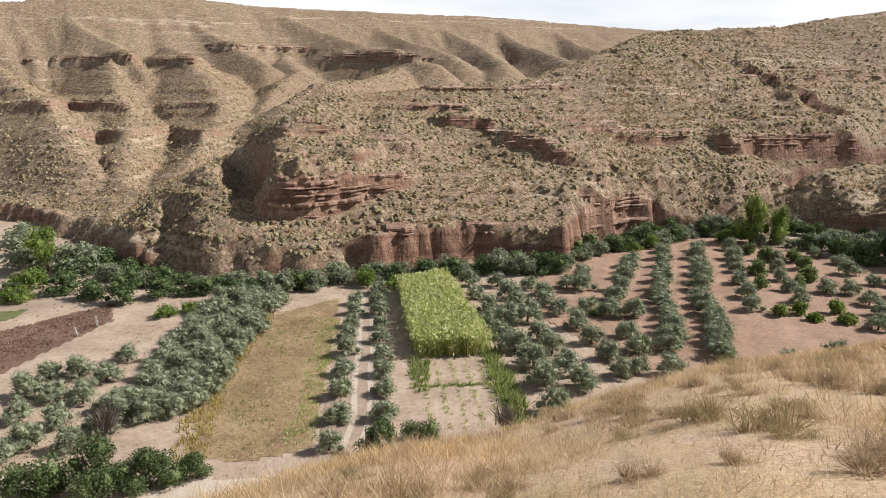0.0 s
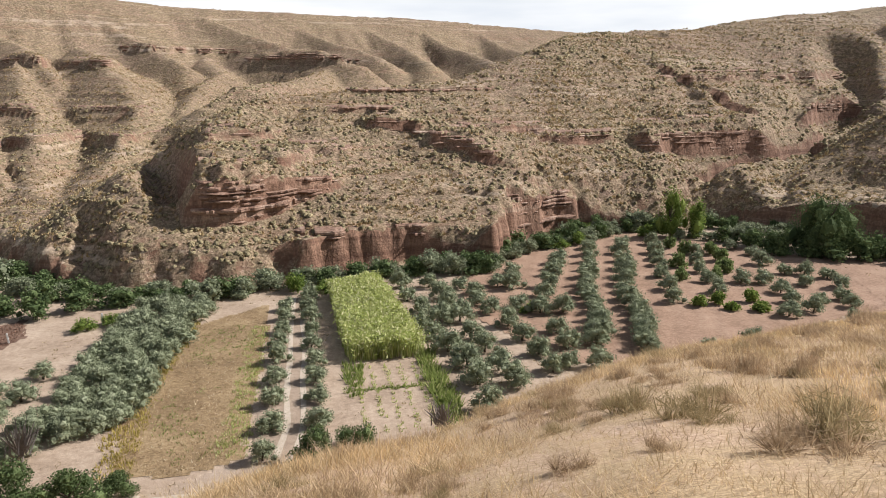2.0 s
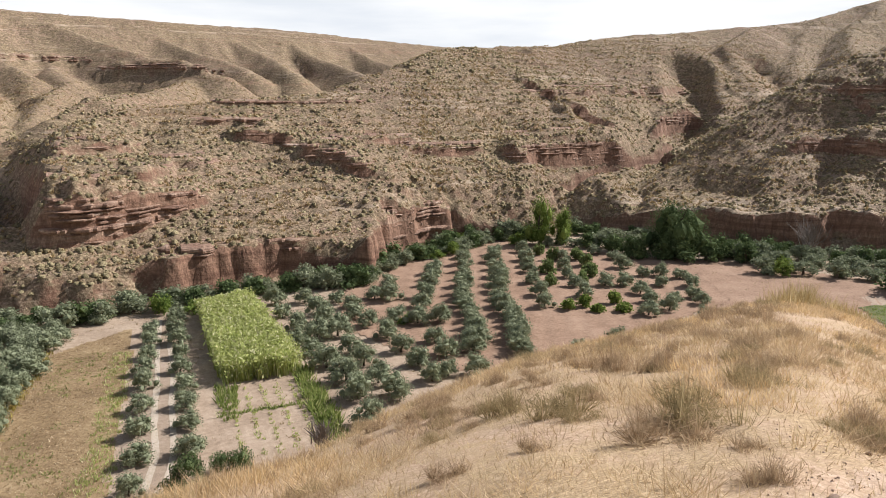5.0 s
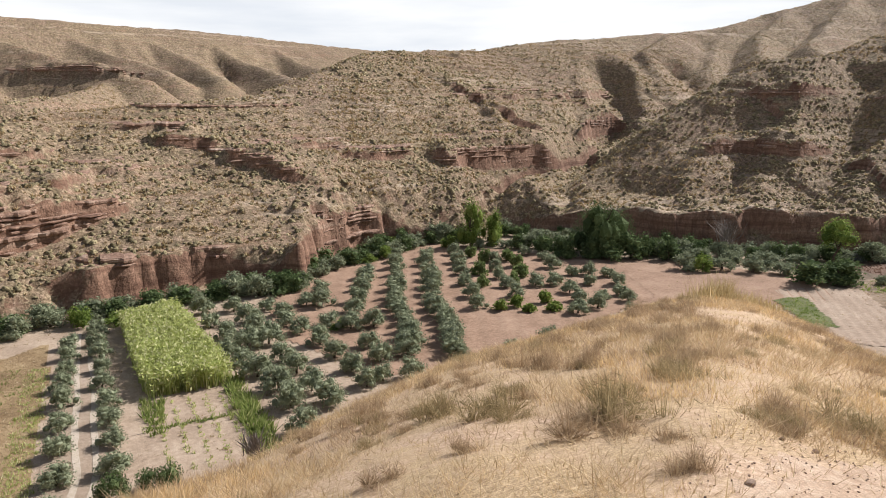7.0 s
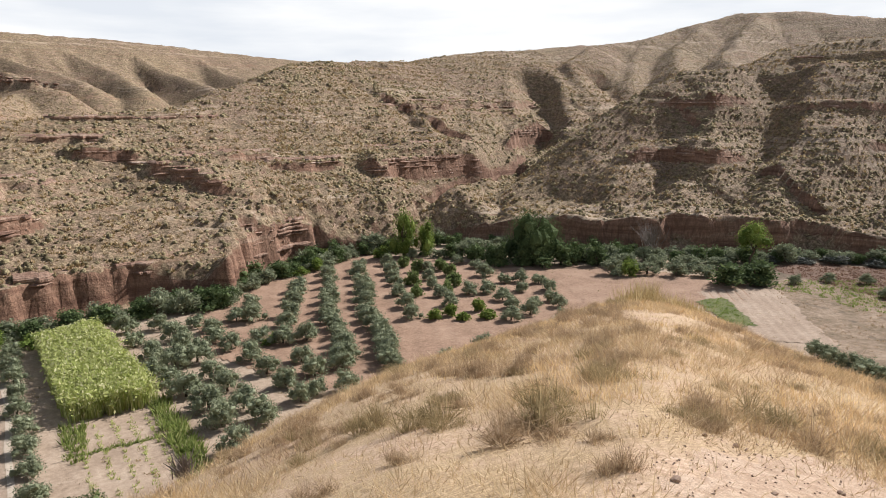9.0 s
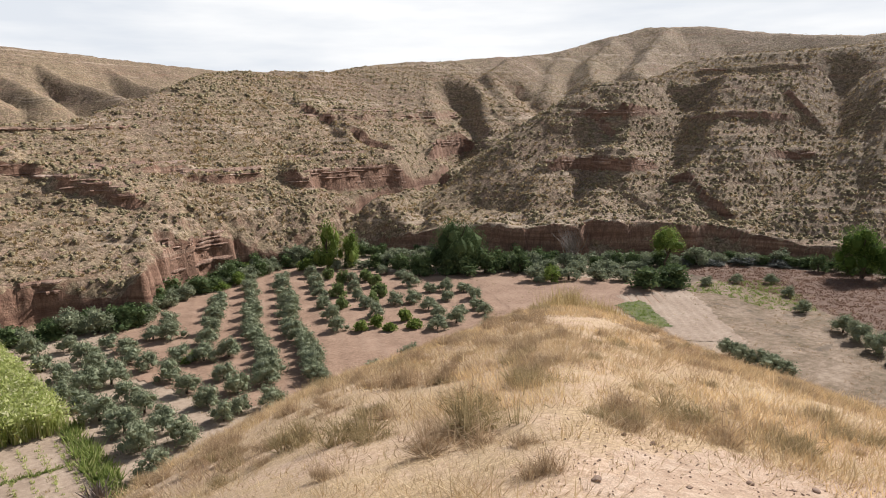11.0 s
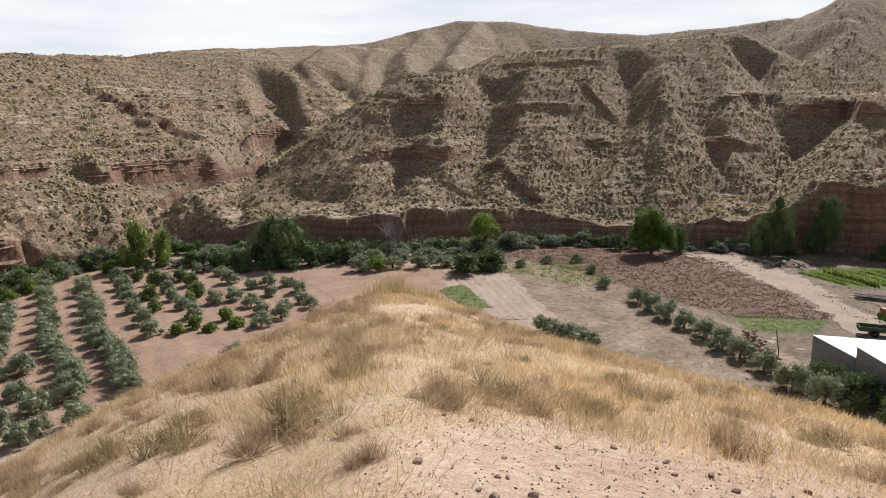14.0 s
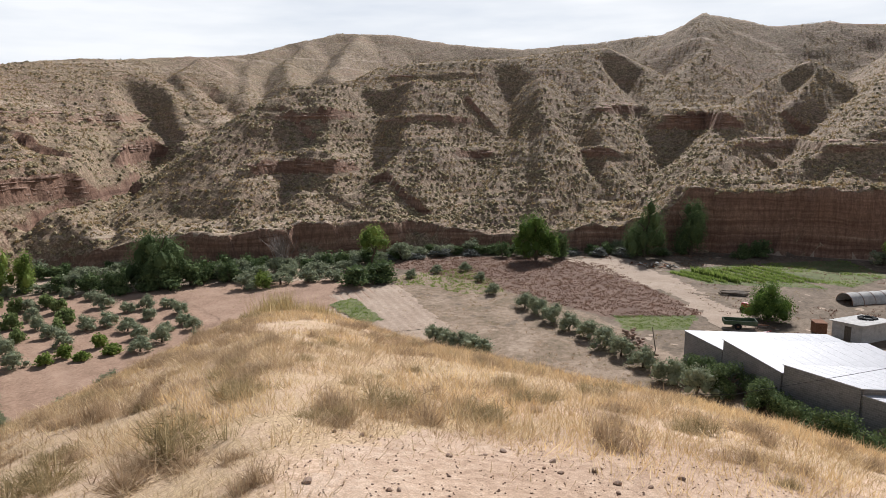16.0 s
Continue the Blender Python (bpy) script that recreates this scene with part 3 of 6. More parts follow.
    outer = np.minimum(np.maximum(hill, rise + 0.1 * np.minimum(off, 25)), bank)
    outer = outer + step(off, 0, 4) * 0.3 * fbm(x, y, 2.2, 3, 44) + 0.05 * fbm(x, y, 3, 2, 45)
    # the hilltop underfoot
    b = np.array(BROW)
    dip = np.tan(np.radians(sum(w * np.interp(az + o, b[:, 0], b[:, 1]) for o, w in ((-2.4, 0.25), (0, 0.5), (2.4, 0.25)))))
    brow = sum(w * np.interp(az + o, b[:, 0], b[:, 2]) for o, w in ((-2.4, 0.25), (0, 0.5), (2.4, 0.25)))
    near = np.clip(far / brow, 0, 1)
    top = TOP.z - far * dip - 1.6 * (1 - near) ** 2 - 0.02 * np.maximum(far - brow, 0) ** 2
    top = top + (0.10 * fbm(x, y, 4, 3, 51) + 0.03 * fbm(x, y, 0.7, 3, 52)) * step(far, 0.5, 3)
    return np.maximum(outer, top)


def on_hilltop(x, y):
    return np.hypot(x, y) < 70


def ground_sheet():
    fine = np.radians(np.arange(-32, 100.01, 0.3))
    rest = np.radians(np.linspace(100, 328, 70)[1:-1])
    ang = np.concatenate([fine, rest])
    rad = np.concatenate([[0.02], np.geomspace(0.6, 50, 140)[:-1], np.geomspace(50, 90, 40)[:-1], np.geomspace(90, 230, 290)[:-1], np.geomspace(230, 520, 100)[:-1], np.geomspace(520, 4000, 20)])
    a, r = np.meshgrid(ang, rad)
    x, y = r * np.sin(a), r * np.cos(a)
    z = land(x, y)
    nr, na = a.shape
    verts = np.stack([x, y, z], -1).reshape(-1, 3)
    i, j = np.meshgrid(np.arange(nr - 1), np.arange(na), indexing="ij")
    k = (j + 1) % na
    faces = np.stack([i * na + j, (i + 1) * na + j, (i + 1) * na + k, i * na + k], -1).reshape(-1, 4)
    c = verts[faces].mean(1)
    hilltop = (np.hypot(c[:, 0], c[:, 1]) < 75) & (c[:, 2] > 0.6)
    flat = (edge_distance(c[:, 0], c[:, 1], FLOOR) < -0.5) & (c[:, 2] < 0.5)
    bearing, reach = np.degrees(np.arctan2(c[:, 0], c[:, 1])), np.hypot(c[:, 0], c[:, 1]) + 2.6 * fbm(c[:, 0], c[:, 1], 1.8, 5, 53, 0.7)
    trodden = (reach < 7.5 - 4.5 * (1 - step(bearing, 44, 62)))
    index = np.where(hilltop, np.where(trodden, 1, 3), np.where(flat, 2, 0))
    ob = new("ground", mesh_of("ground", verts, faces, [HILL, DRY, PALE_SOIL, LITTER], True, index))
    return tagged(ob, "dry eroded hills of red sandstone round a flat farmed valley", "ground", kind="structure")


ground_sheet()


def drape(name, outline, mat, label, lift=0.03, cell=0.5, rag=0.4, kind="structure", category="field", furrow=None):
    """A thin sheet of another soil on the floor, inside an outline with a ragged edge."""
    o = np.array(outline, float)
    lo, hi = o.min(0) - 1, o.max(0) + 1
    gx, gy = np.meshgrid(np.arange(lo[0], hi[0], cell), np.arange(lo[1], hi[1], cell), indexing="ij")
    inside = edge_distance(gx, gy, outline) + rag * fbm(gx, gy, 2.0, 3, 77) < 0
    z = land(gx, gy) + lift
    if furrow:
        dx, dy, gap, deep = furrow
        z = z + deep * (1 + np.sin((gx * dx + gy * dy) * 2 * math.pi / gap + 1.5 * fbm(gx, gy, 9, 2, 79)))
    nx, ny = gx.shape
    verts = np.stack([gx, gy, z], -1).reshape(-1, 3)
    i, j = np.meshgrid(np.arange(nx - 1), np.arange(ny - 1), indexing="ij")
    keep = inside[:-1, :-1] | inside[1:, :-1] | inside[:-1, 1:] | inside[1:, 1:]
    low = z < 0.9
    keep &= low[:-1, :-1] & low[1:, :-1] & low[:-1, 1:] & low[1:, 1:]
    i, j = i[keep], j[keep]
    faces = np.stack([i * ny + j, (i + 1) * ny + j, (i + 1) * ny + j + 1, i * ny + j + 1], -1)
    used, inv = np.unique(faces, return_inverse=True)
    ob = new(name, mesh_of(name, verts[used], inv.reshape(-1, 4), [mat], True))
    return tagged(ob, label, category, kind=kind)


drape("maize_stubble_field", [(-13, 78), (-6, 84), (-5.5, 77), (-6, 48), (-10, 46), (-14, 47), (-16, 60)], STUBBLE, "harvested maize field covered in dry tan stubble")
drape("red_soil_orchard_ground", [(20, 92), (29, 103), (57, 117), (77, 90), (68, 70), (35, 58), (24, 60), (18, 76)], RED_SOIL, "bare reddish tilled soil between olive rows", furrow=(0.9, -0.43, 2.2, 0.03))
drape("tilled_strip", [(66, 100), (84, 88), (92, 76), (99, 66), (88, 58), (62, 64)], RED_SOIL, "dark reddish tilled strip beyond the orchard", 0.025)
drape("tan_field", [(-52, 84), (-41, 88), (-38, 85), (-52, 76)], TRACK, "bare tan field beside fallow weeds", 0.025)
drape("green_patch", [(-52, 79), (-42, 83), (-42, 80), (-52, 71)], GREEN_CROP, "patch of green crop beside fallow weeds", 0.04)
drape("weedy_field", [(-46, 70), (-33, 84), (-31, 78), (-36, 62), (-48, 55)], WEEDS, "fallow field of purple brown dead weeds")
drape("brown_weed_field", [(110, 70), (121, 66), (132, 46), (130, 34), (112, 20), (100, 11), (93, 22), (100, 38), (106, 50)], WEEDS, "fallow field of reddish brown dead weeds")
drape("fallow_ground", [(100, 66), (118, 72), (133, 62), (142, 46), (148, 30), (156, 0), (150, -40), (90, -40), (60, -20), (62, 0), (72, 6), (80, 30), (88, 46)], FALLOW, "dry grey brown fallow ground with thin weeds", 0.012, 1.6)
drape("dry_meadow", [(98, 62), (106, 62), (112, 52), (104, 42), (92, 24), (80, 12), (66, 2), (60, 16), (66, 34), (80, 42)], MEADOW, "thin dry meadow with patches of green weeds", 0.02)
drape("ploughed_field", [(87, 65), (98, 60), (79, 40), (72, 48)], PLOUGHED, "small bare tan field with plough lines", 0.02, 0.25, 0.9, furrow=(0.72, -0.69, 1.3, 0.03))
drape("grass_strip", [(81.5, 60.8), (86.5, 60.6), (78, 50.2), (75, 51.0)], GREEN_CROP, "bright green grass at the edge of the plough land", 0.09)
drape("green_strip", [(94, 22), (99, 12), (92, 12), (88, 19)], GREEN_CROP, "strip of fresh green weeds")
drape("vegetable_garden", [(121, 13), (128, 21), (142, 8), (125, -4)], GREEN_CROP, "green irrigated vegetable garden in rows")
drape("dirt_track", [(-3.6, 88), (-0.6, 88), (-0.9, 50), (-3, 44), (-9, 40), (-11, 43), (-4.5, 48)], TRACK, "pale dusty farm track with two wheel ruts", 0.04, category="track")
drape("farm_track", [(132, 40), (126, 34), (111, 17), (96, 9), (92, 5), (98, 4), (114, 14), (129, 24), (136, 30)], TRACK, "pale dusty farm track past the fields", 0.05, 0.3, 2.2, category="track")


# ---- plants ----
def cards(points, size, long, spread, seed, up=0.3, outward=None):
    """Rhombic leaf sprays at the given points."""
    r = np.random.default_rng(seed)
    n = len(points)
    d = r.normal(size=(n, 3)) + np.array([0, 0, up])
    if outward is not None:
        d += outward * spread
    d /= np.linalg.norm(d, axis=1, keepdims=True)
    s = np.cross(d, r.normal(size=(n, 3)))
    s /= np.linalg.norm(s, axis=1, keepdims=True)
    k = (size * r.uniform(0.6, 1.4, n))[:, None]
    v = np.stack([points - d * k * long / 2, points + s * k / 2, points + d * k * long / 2, points - s * k / 2], 1)
    return v.reshape(-1, 3), np.arange(4 * n).reshape(-1, 4)


def crown_mesh(name, width, height, base, leaves, size, mat, seed, lumps=9, long=1.8, dome=False):
    """A crown of many leaf sprays on uneven lumps, with gaps between them. dome: a bush that spreads from the ground."""
    r = np.random.default_rng(seed)
    leaves = int(1.4 * leaves)
    c = r.normal(size=(lumps, 3))
    c /= np.linalg.norm(c, axis=1, keepdims=True)
    c *= r.uniform(0.3, 0.72, (lumps, 1))
    rad = r.uniform(0.28, 0.46, lumps)
    if dome:
        c[:, 2] = np.abs(c[:, 2]) * 1.5 - 0.75
        c[:, :2] *= (1.15 - 0.35 * (c[:, 2:] + 0.7))
    pick = r.choice(lumps, leaves, p=rad ** 2 / (rad ** 2).sum())
    d = r.normal(size=(leaves, 3))
    d /= np.linalg.norm(d, axis=1, keepdims=True)
    p = c[pick] + d * (rad[pick] * r.uniform(0.45, 1.1, leaves) ** 0.6)[:, None]
    p = p * np.array([width / 2, width / 2, height / 2]) + np.array([0, 0, base + height / 2])
    p[:, 2] = np.where(p[:, 2] < 0.04 * height, r.uniform(0.04, 0.2, leaves) * height, p[:, 2])
    v, f = cards(p, size, long, 0.8, seed + 1, 0.35, d)
    # the dense inside of the crown, where twigs and leaves close up
    ball = bmesh.new()
    bmesh.ops.create_icosphere(ball, subdivisions=1, radius=1.0)
    shell = np.array([q.co for q in ball.verts])
    skin = np.array([[q.index for q in t.verts] for t in ball.faces])
    ball.free()
    inner = c[:, None, :] + shell[None] * (0.56 * rad[:, None, None] * r.uniform(0.75, 1.2, (lumps, len(shell), 1)))
    inner = inner * np.array([width / 2, width / 2, height / 2]) + np.array([0, 0, base + height / 2])
    inner[..., 2] = np.maximum(inner[..., 2], 0.03 * height)
    skin = (skin[None] + len(shell) * np.arange(lumps)[:, None, None] + len(v)).reshape(-1, 3)
    return mesh_of(name, np.concatenate([v, inner.reshape(-1, 3)]), np.concatenate([f[:, [1, 2, 3]], skin]), [mat])


def trunk_mesh(name, height, radius, limbs, reach, seed, mat=None):
    """A tapered leaning trunk that forks into limbs."""
    r = np.random.default_rng(seed)
    verts, faces = [], []

    def tube(a, b, ra, rb, sides=5, rings=3):
        a, b = np.array(a), np.array(b)
        bend = r.normal(size=3) * np.linalg.norm(b - a) * 0.08
        start = len(verts)
        ax = (b - a) / np.linalg.norm(b - a)
        u = np.cross(ax, [0.3, 1, 0.2])
        u /= np.linalg.norm(u)
        w = np.cross(ax, u)
        for k in range(rings):
            s = k / (rings - 1)
            c = a + (b - a) * s + bend * math.sin(math.pi * s)
            for q in range(sides):
                g = 2 * math.pi * q / sides
                verts.append(c + (u * math.cos(g) + w * math.sin(g)) * (ra + (rb - ra) * s))
        for k in range(rings - 1):
            for q in range(sides):
                faces.append([start + k * sides + q, start + k * sides + (q + 1) % sides, start + (k + 1) * sides + (q + 1) % sides, start + (k + 1) * sides + q])

    fork = (r.uniform(-0.1, 0.1) * height, r.uniform(-0.1, 0.1) * height, height)
    tube((0, 0, -0.1), fork, radius * 1.2, radius * 0.8)
    for k in range(limbs):
        g = 2 * math.pi * (k + r.uniform(0, 0.6)) / limbs
        tip = (fork[0] + reach * math.cos(g) * r.uniform(0.5, 1), fork[1] + reach * math.sin(g) * r.uniform(0.5, 1), height + reach * r.uniform(0.7, 1.5))
        tube(fork, tip, radius * 0.6, radius * 0.15)
    return mesh_of(name, np.array(verts), np.array(faces), [mat or BARK], True)


def at_ground(x, y):
    return float(land(np.array([x]), np.array([y]))[0])


def tree_kind(name, label, category, group, crown, trunk):
    """The first of a kind of tree: an empty at its foot with a trunk and a crown."""
    ob = new(name)
    tagged(ob, label, category, group)
    part("trunk", trunk, ob)
    part("crown", crown, ob)
    return ob


OLIVES = [tree_kind("olive_tree", "round grey green olive tree with low crown", "olive tree", "olive trees of the valley",
                    crown_mesh("olive_crown", 3.1, 2.7, 0.10, 1250, 0.085, OLIVE_LEAF, 100 + k, 26, 3.0, True), trunk_mesh("olive_trunk", 0.5, 0.11, 4, 0.6, 200 + k)) for k in range(4)]
for k, (ob, (x, y)) in enumerate(zip(OLIVES, ((-3.2, 82.0), (-3.3, 78.2), (-3.5, 73.9), (-3.6, 69.7)))):
    ob.matrix_basis = pose(x - 0.2, y, at_ground(x, y), 0, 0, 90 * k)
    ob.scale = (0.85, 0.85, 0.85)


def olive(x, y, size=1.0):
    ob = copy_thing(OLIVES[rng.integers(4)], pose(x, y, at_ground(x, y), 0, 0, rng.uniform(0, 360)))
    size *= 1.08
    ob.scale = (size * rng.uniform(0.9, 1.1), size * rng.uniform(0.9, 1.1), size * rng.uniform(0.88, 1.1))
    return ob


def olive_row(ax, ay, bx, by, count, size=1.0, jitter=0.25):
    for k in range(count):
        s = k / max(count - 1, 1)
        olive(ax + (bx - ax) * s + rng.normal() * jitter, ay + (by - ay) * s + rng.normal() * jitter, size * rng.uniform(0.85, 1.12))


# beside the lane
olive_row(-3.7, 65.4, -4.0, 47.0, 5, 0.84, 0.1)
olive_row(-0.8, 86.0, 0.0, 51.7, 9, 0.84, 0.1)
# east orchard, row by row
for row, size in (
        ([(11.2, 89.1), (11.3, 82.8), (12.2, 77.8), (11.2, 72.3), (12.3, 69.1), (12.9, 65.1), (14.0, 61.1), (14.1, 56.8), (13.7, 51.4)], 1.05),
        ([(15.0, 88.0), (15.4, 82.4), (15.7, 78.6), (13.7, 73.6), (16.1, 74.0), (16.0, 68.0), (16.6, 64.3), (16.7, 59.5), (17.2, 55.9)], 1.08),
        ([(18.9, 86.8), (20.1, 83.7), (19.5, 79.9), (20.3, 76.1), (21.0, 71.5), (21.2, 66.5), (21.6, 62.5), (21.6, 58.1), (23.4, 58.8)], 0.95),
        ([(27.5, 92.1), (24.0, 86.8), (25.6, 85.2), (24.0, 77.3), (26.0, 75.0), (25.5, 68.1), (25.1, 63.5)], 1.05),
        ([(36.1, 96.8), (33.1, 90.4), (30.5, 84.9), (28.6, 81.1), (28.6, 74.5), (34.6, 93.6)], 1.0),
        ([(46.3, 109.0), (42.6, 100.9), (39.2, 92.1), (35.8, 84.8), (33.6, 79.7), (32.3, 73.7), (30.8, 68.6), (28.4, 64.0), (26.2, 58.3), (44.4, 105), (40.9, 96.5), (37.5, 88.5), (34.7, 82.2), (33, 76.7), (31.5, 71), (29.6, 66.3)], 1.02),
        ([(50.3, 105.4), (46.0, 95.8), (43.0, 87.5), (39.3, 80.8), (37.5, 74.6), (36.4, 70.2), (34.4, 65.5), (32.6, 61.3), (48.1, 100.6), (44.5, 91.6), (41.1, 84.1), (38.4, 77.7), (37, 72.4), (35.4, 67.8), (33.5, 63.4)], 1.05),
        ([(56.1, 106.1), (53.4, 99.9), (50.3, 92.6), (47.5, 86.9), (45.5, 80.4), (43.3, 75.5), (51.9, 96.2)], 0.98),
        ([(62.8, 109.3), (59.2, 98.2), (56.5, 92.7), (54.0, 87.8), (67.0, 100.5), (52.5, 83.1), (50.9, 78.3), (56.7, 81.8), (67.6, 95.7), (65.3, 90.1), (59.4, 81.0)], 0.95),
        ([(65.2, 84.5), (58.8, 76.5), (57.4, 72.7), (53.8, 68.1), (67.8, 83.7), (64.3, 79.0), (60.7, 71.7), (57.5, 68.7), (69.6, 81.4), (67.8, 77.0), (64.1, 72.1), (63.3, 69.6), (59.3, 64.6)], 0.9),
        ([(38.5, 59.6), (44.3, 61.2)], 0.8),
        # sparse trees west of the lane
        ([(-30.7, 58.2), (-30.3, 61.9), (-28.0, 62.4), (-24.9, 60.9), (-28.1, 57.4), (-25.2, 56.6), (-29.0, 53.8), (-25.7, 52.5), (-26.3, 49.3), (-23.0, 48.6), (-24.7, 65.7), (-27.1, 47.7), (-22.2, 54.8), (-22.0, 51.2)], 0.92),
        # row along the terrace edge and beyond
        ([(92.6, 34.6), (90.2, 32.0), (87.4, 28.9), (84.7, 25.6), (82.2, 22.4), (79.6, 19.8), (77.2, 17.2), (74.6, 14.2), (71.4, 11.0), (68.6, 7.8)], 1.2),
        ([(98.5, 42.2), (103.2, 59.8), (108.7, 57.6), (106.1, 47.8), (112.5, 53.8)], 0.85),
        ([(72.9, 38.9), (71.9, 36.5), (72.8, 34.9), (71.0, 32.4)], 1.1)):
    for x, y in row:
        olive(x, y, size * rng.uniform(0.88, 1.12))
# the close-set plot west of the stubble
for gx in range(4):
    for gy in range(15):
        s = gy / 14
        x = -21.6 + 1.8 * s + (6.4 - 0.4 * s) * gx / 3
        y = 51.5 + 33.0 * s + (1 - s) * 1.3 * gx
        olive(x + rng.normal() * 0.35, y + rng.normal() * 0.4, rng.uniform(0.82, 1.05))


def bush_kind(name, label, category, group, mat, width, height, leaves, size, seed, low=0.0):
    return tree_kind(name, label, category, group, crown_mesh(name + "_crown", width, height, low, leaves, size, mat, seed, 13, 1.5, True), trunk_mesh(name + "_trunk", 0.25, 0.04, 4, width * 0.2, seed + 50))


def level(x, y):
    """The same bearing, brought nearer until it lies on the valley floor."""
    for _ in range(25):
        if at_ground(x, y) < 1.3:
            break
        x, y = x * 0.99, y * 0.99
    return x, y


def plant(kinds, x, y, width, height):
    """Another bush of a kind, brought to its own width and height (the kind itself is 1 m by 1 m)."""
    x, y = level(x, y)
    ob = copy_thing(kinds[rng.integers(len(kinds))], pose(x, y, at_ground(x, y), 0, 0, rng.uniform(0, 360)))
    ob.scale = (width, width, height)
    return ob


def unit_bushes(name, label, category, group, mat, leaves, size, seed, spots):
    """Three bushes of one metre, set out at the first three spots (x, y, width, height), and copies at the rest."""
    kinds = []
    for k in range(3):
        ob = bush_kind(name, label, category, group, mat, 1.0, 1.0, leaves, size, seed + k)
        kinds.append(ob)
    for k, (x, y, w, h) in enumerate(spots):
        x, y = level(x, y)
        if k < 3:
            kinds[k].matrix_basis = pose(x, y, at_ground(x, y), 0, 0, 70 * k)
            kinds[k].scale = (w, w, h)
        else:
            plant(kinds, x, y, w, h)
    return kinds


# dark bushes along the stream, under the bank
DARK_BUSH = unit_bushes("riverside_bush", "dense dark green bush along the stream", "bush", "bushes along the stream", GREEN_LEAF, 680, 0.062, 300, [
    (72, 95, 5, 5.2), (76, 93.5, 5, 5.0), (84.8, 90, 5, 5.4), (87.5, 86.8, 4, 4.2), (94.4, 64.5, 9.5, 5.4), (99, 63.5, 8, 5.0), (78, 91, 6, 4.6), (82, 90, 6.5, 5.2), (80, 93, 7, 6.0), (86.5, 86, 5, 5.0), (70.5, 100, 5, 4.5), (73.5, 98, 5, 4.4), (101, 66, 6, 4.4), (22.1, 94.5, 6, 4.6), (13.6, 95.5, 5, 2.8), (9.8, 94.5, 4.5, 3.0),
    (5.6, 93.5, 4.5, 3.6), (1.6, 92.8, 4, 3.0), (-2.1, 91.8, 4, 3.4), (-41, 90, 6, 4.2), (-46.2, 88, 5, 3.2), (-32.1, 85, 5, 4.6), (-27.4, 87, 6, 4.0), (-36, 87, 5, 3.6),
    (130.1, 49, 5, 4.6), (128, 53, 4, 4.2), (150, 7, 6, 5.5), (147, 10, 5, 4.5), (133, 42.6, 5, 6.9), (62, 115, 5, 4), (57, 117, 4.5, 3.6), (66, 110, 4, 4), (69, 105, 5, 4.5), (-23, 88, 5, 3.2), (-18.5, 87.5, 4.5, 2.6)])
WILLOW = unit_bushes("grey_willow_bush", "grey green willowy bush along the stream", "bush", "bushes along the stream", OLIVE_LEAF, 680, 0.06, 320, [
    (-13.5, 87.5, 5.5, 4.6), (-8.7, 88.6, 4, 3.6), (-43.5, 101, 9, 6.0), (-51.5, 104, 9, 5.5), (83.9, 80, 5, 3.6), (89, 77, 5, 3.2), (92.1, 73.5, 5, 3.6), (96, 71, 5, 3.0), (17.5, 95.5, 4.5, 3.0),
    (43.3, 113, 4.5, 4.6), (52, 116, 4, 3.6), (25, 95, 4, 2.8), (29, 102, 4, 2.4), (33, 107, 3, 2.6), (38, 111, 4, 2.4), (118, 70, 4, 4), (124, 65, 4, 3.5), (-56, 112, 8, 5), (-60, 121, 8, 5), (-36, 96, 5, 3), (91, 83, 5, 3.6), (94.5, 79.5, 5, 3.6), (98, 76, 6, 3.6), (102, 72.5, 6, 3.4), (88, 83, 4, 3.2),
    (143, 33, 5, 4), (150.7, -14, 6, 4.4), (112, 74, 5, 4)])
unit_bushes("green_bush", "fresh yellow green bush", "bush", "bushes along the stream", BRIGHT_LEAF, 800, 0.06, 340, [
    (-2.4, 89.8, 3.2, 4.4), (85.5, 77.5, 3.4, 3.6), (48, 117.5, 5, 3.4), (44, 109, 4, 3), (-46, 92, 5, 5), (-25, 79, 3.0, 2.4), (-22.5, 80.5, 2.6, 2.0), (-45, 86, 4, 3.2), (90, 81.5, 3, 3), (2, 89.5, 5, 2.0), (40, 107, 4, 2.2), (58, 112, 4, 3)])
unit_bushes("bramble_mound", "pale grey bramble mound under the bank", "bush", "brambles under the bank", SILVER_LEAF, 800, 0.06, 360, [
    (119, 69, 6, 2.0), (123, 64.5, 6, 2.2), (127, 59.5, 5, 1.8), (138, 36, 5, 2.4), (140, 31, 5, 2.4), (115.5, 72, 5, 1.8), (136, 41, 4, 1.6), (106, 80, 5, 2.0)])
# a broken hedge of lower growth all along the foot of the bank
foot = [(-40, 104), (-26, 92), (-11, 91), (2, 96), (15, 100), (27, 98), (33, 108), (48, 117), (62, 124), (72, 122), (79, 114), (87, 104), (96, 90), (111, 78), (123, 69.5), (130, 58), (136, 47), (140.5, 35), (147, 23)]
for (ax, ay), (bx, by) in zip(foot, foot[1:]):
    count = int(math.hypot(bx - ax, by - ay) / 1.9)
    for k in range(count):
        s = (k + rng.uniform(0, 1)) / count
        kind = DARK_BUSH if rng.uniform() < 0.5 else WILLOW
        w = rng.uniform(3.0, 5.4)
        plant(kind, ax + (bx - ax) * s + rng.normal() * 0.8, ay + (by - ay) * s - rng.uniform(0, 2.2), w, w * rng.uniform(0.5, 0.85))
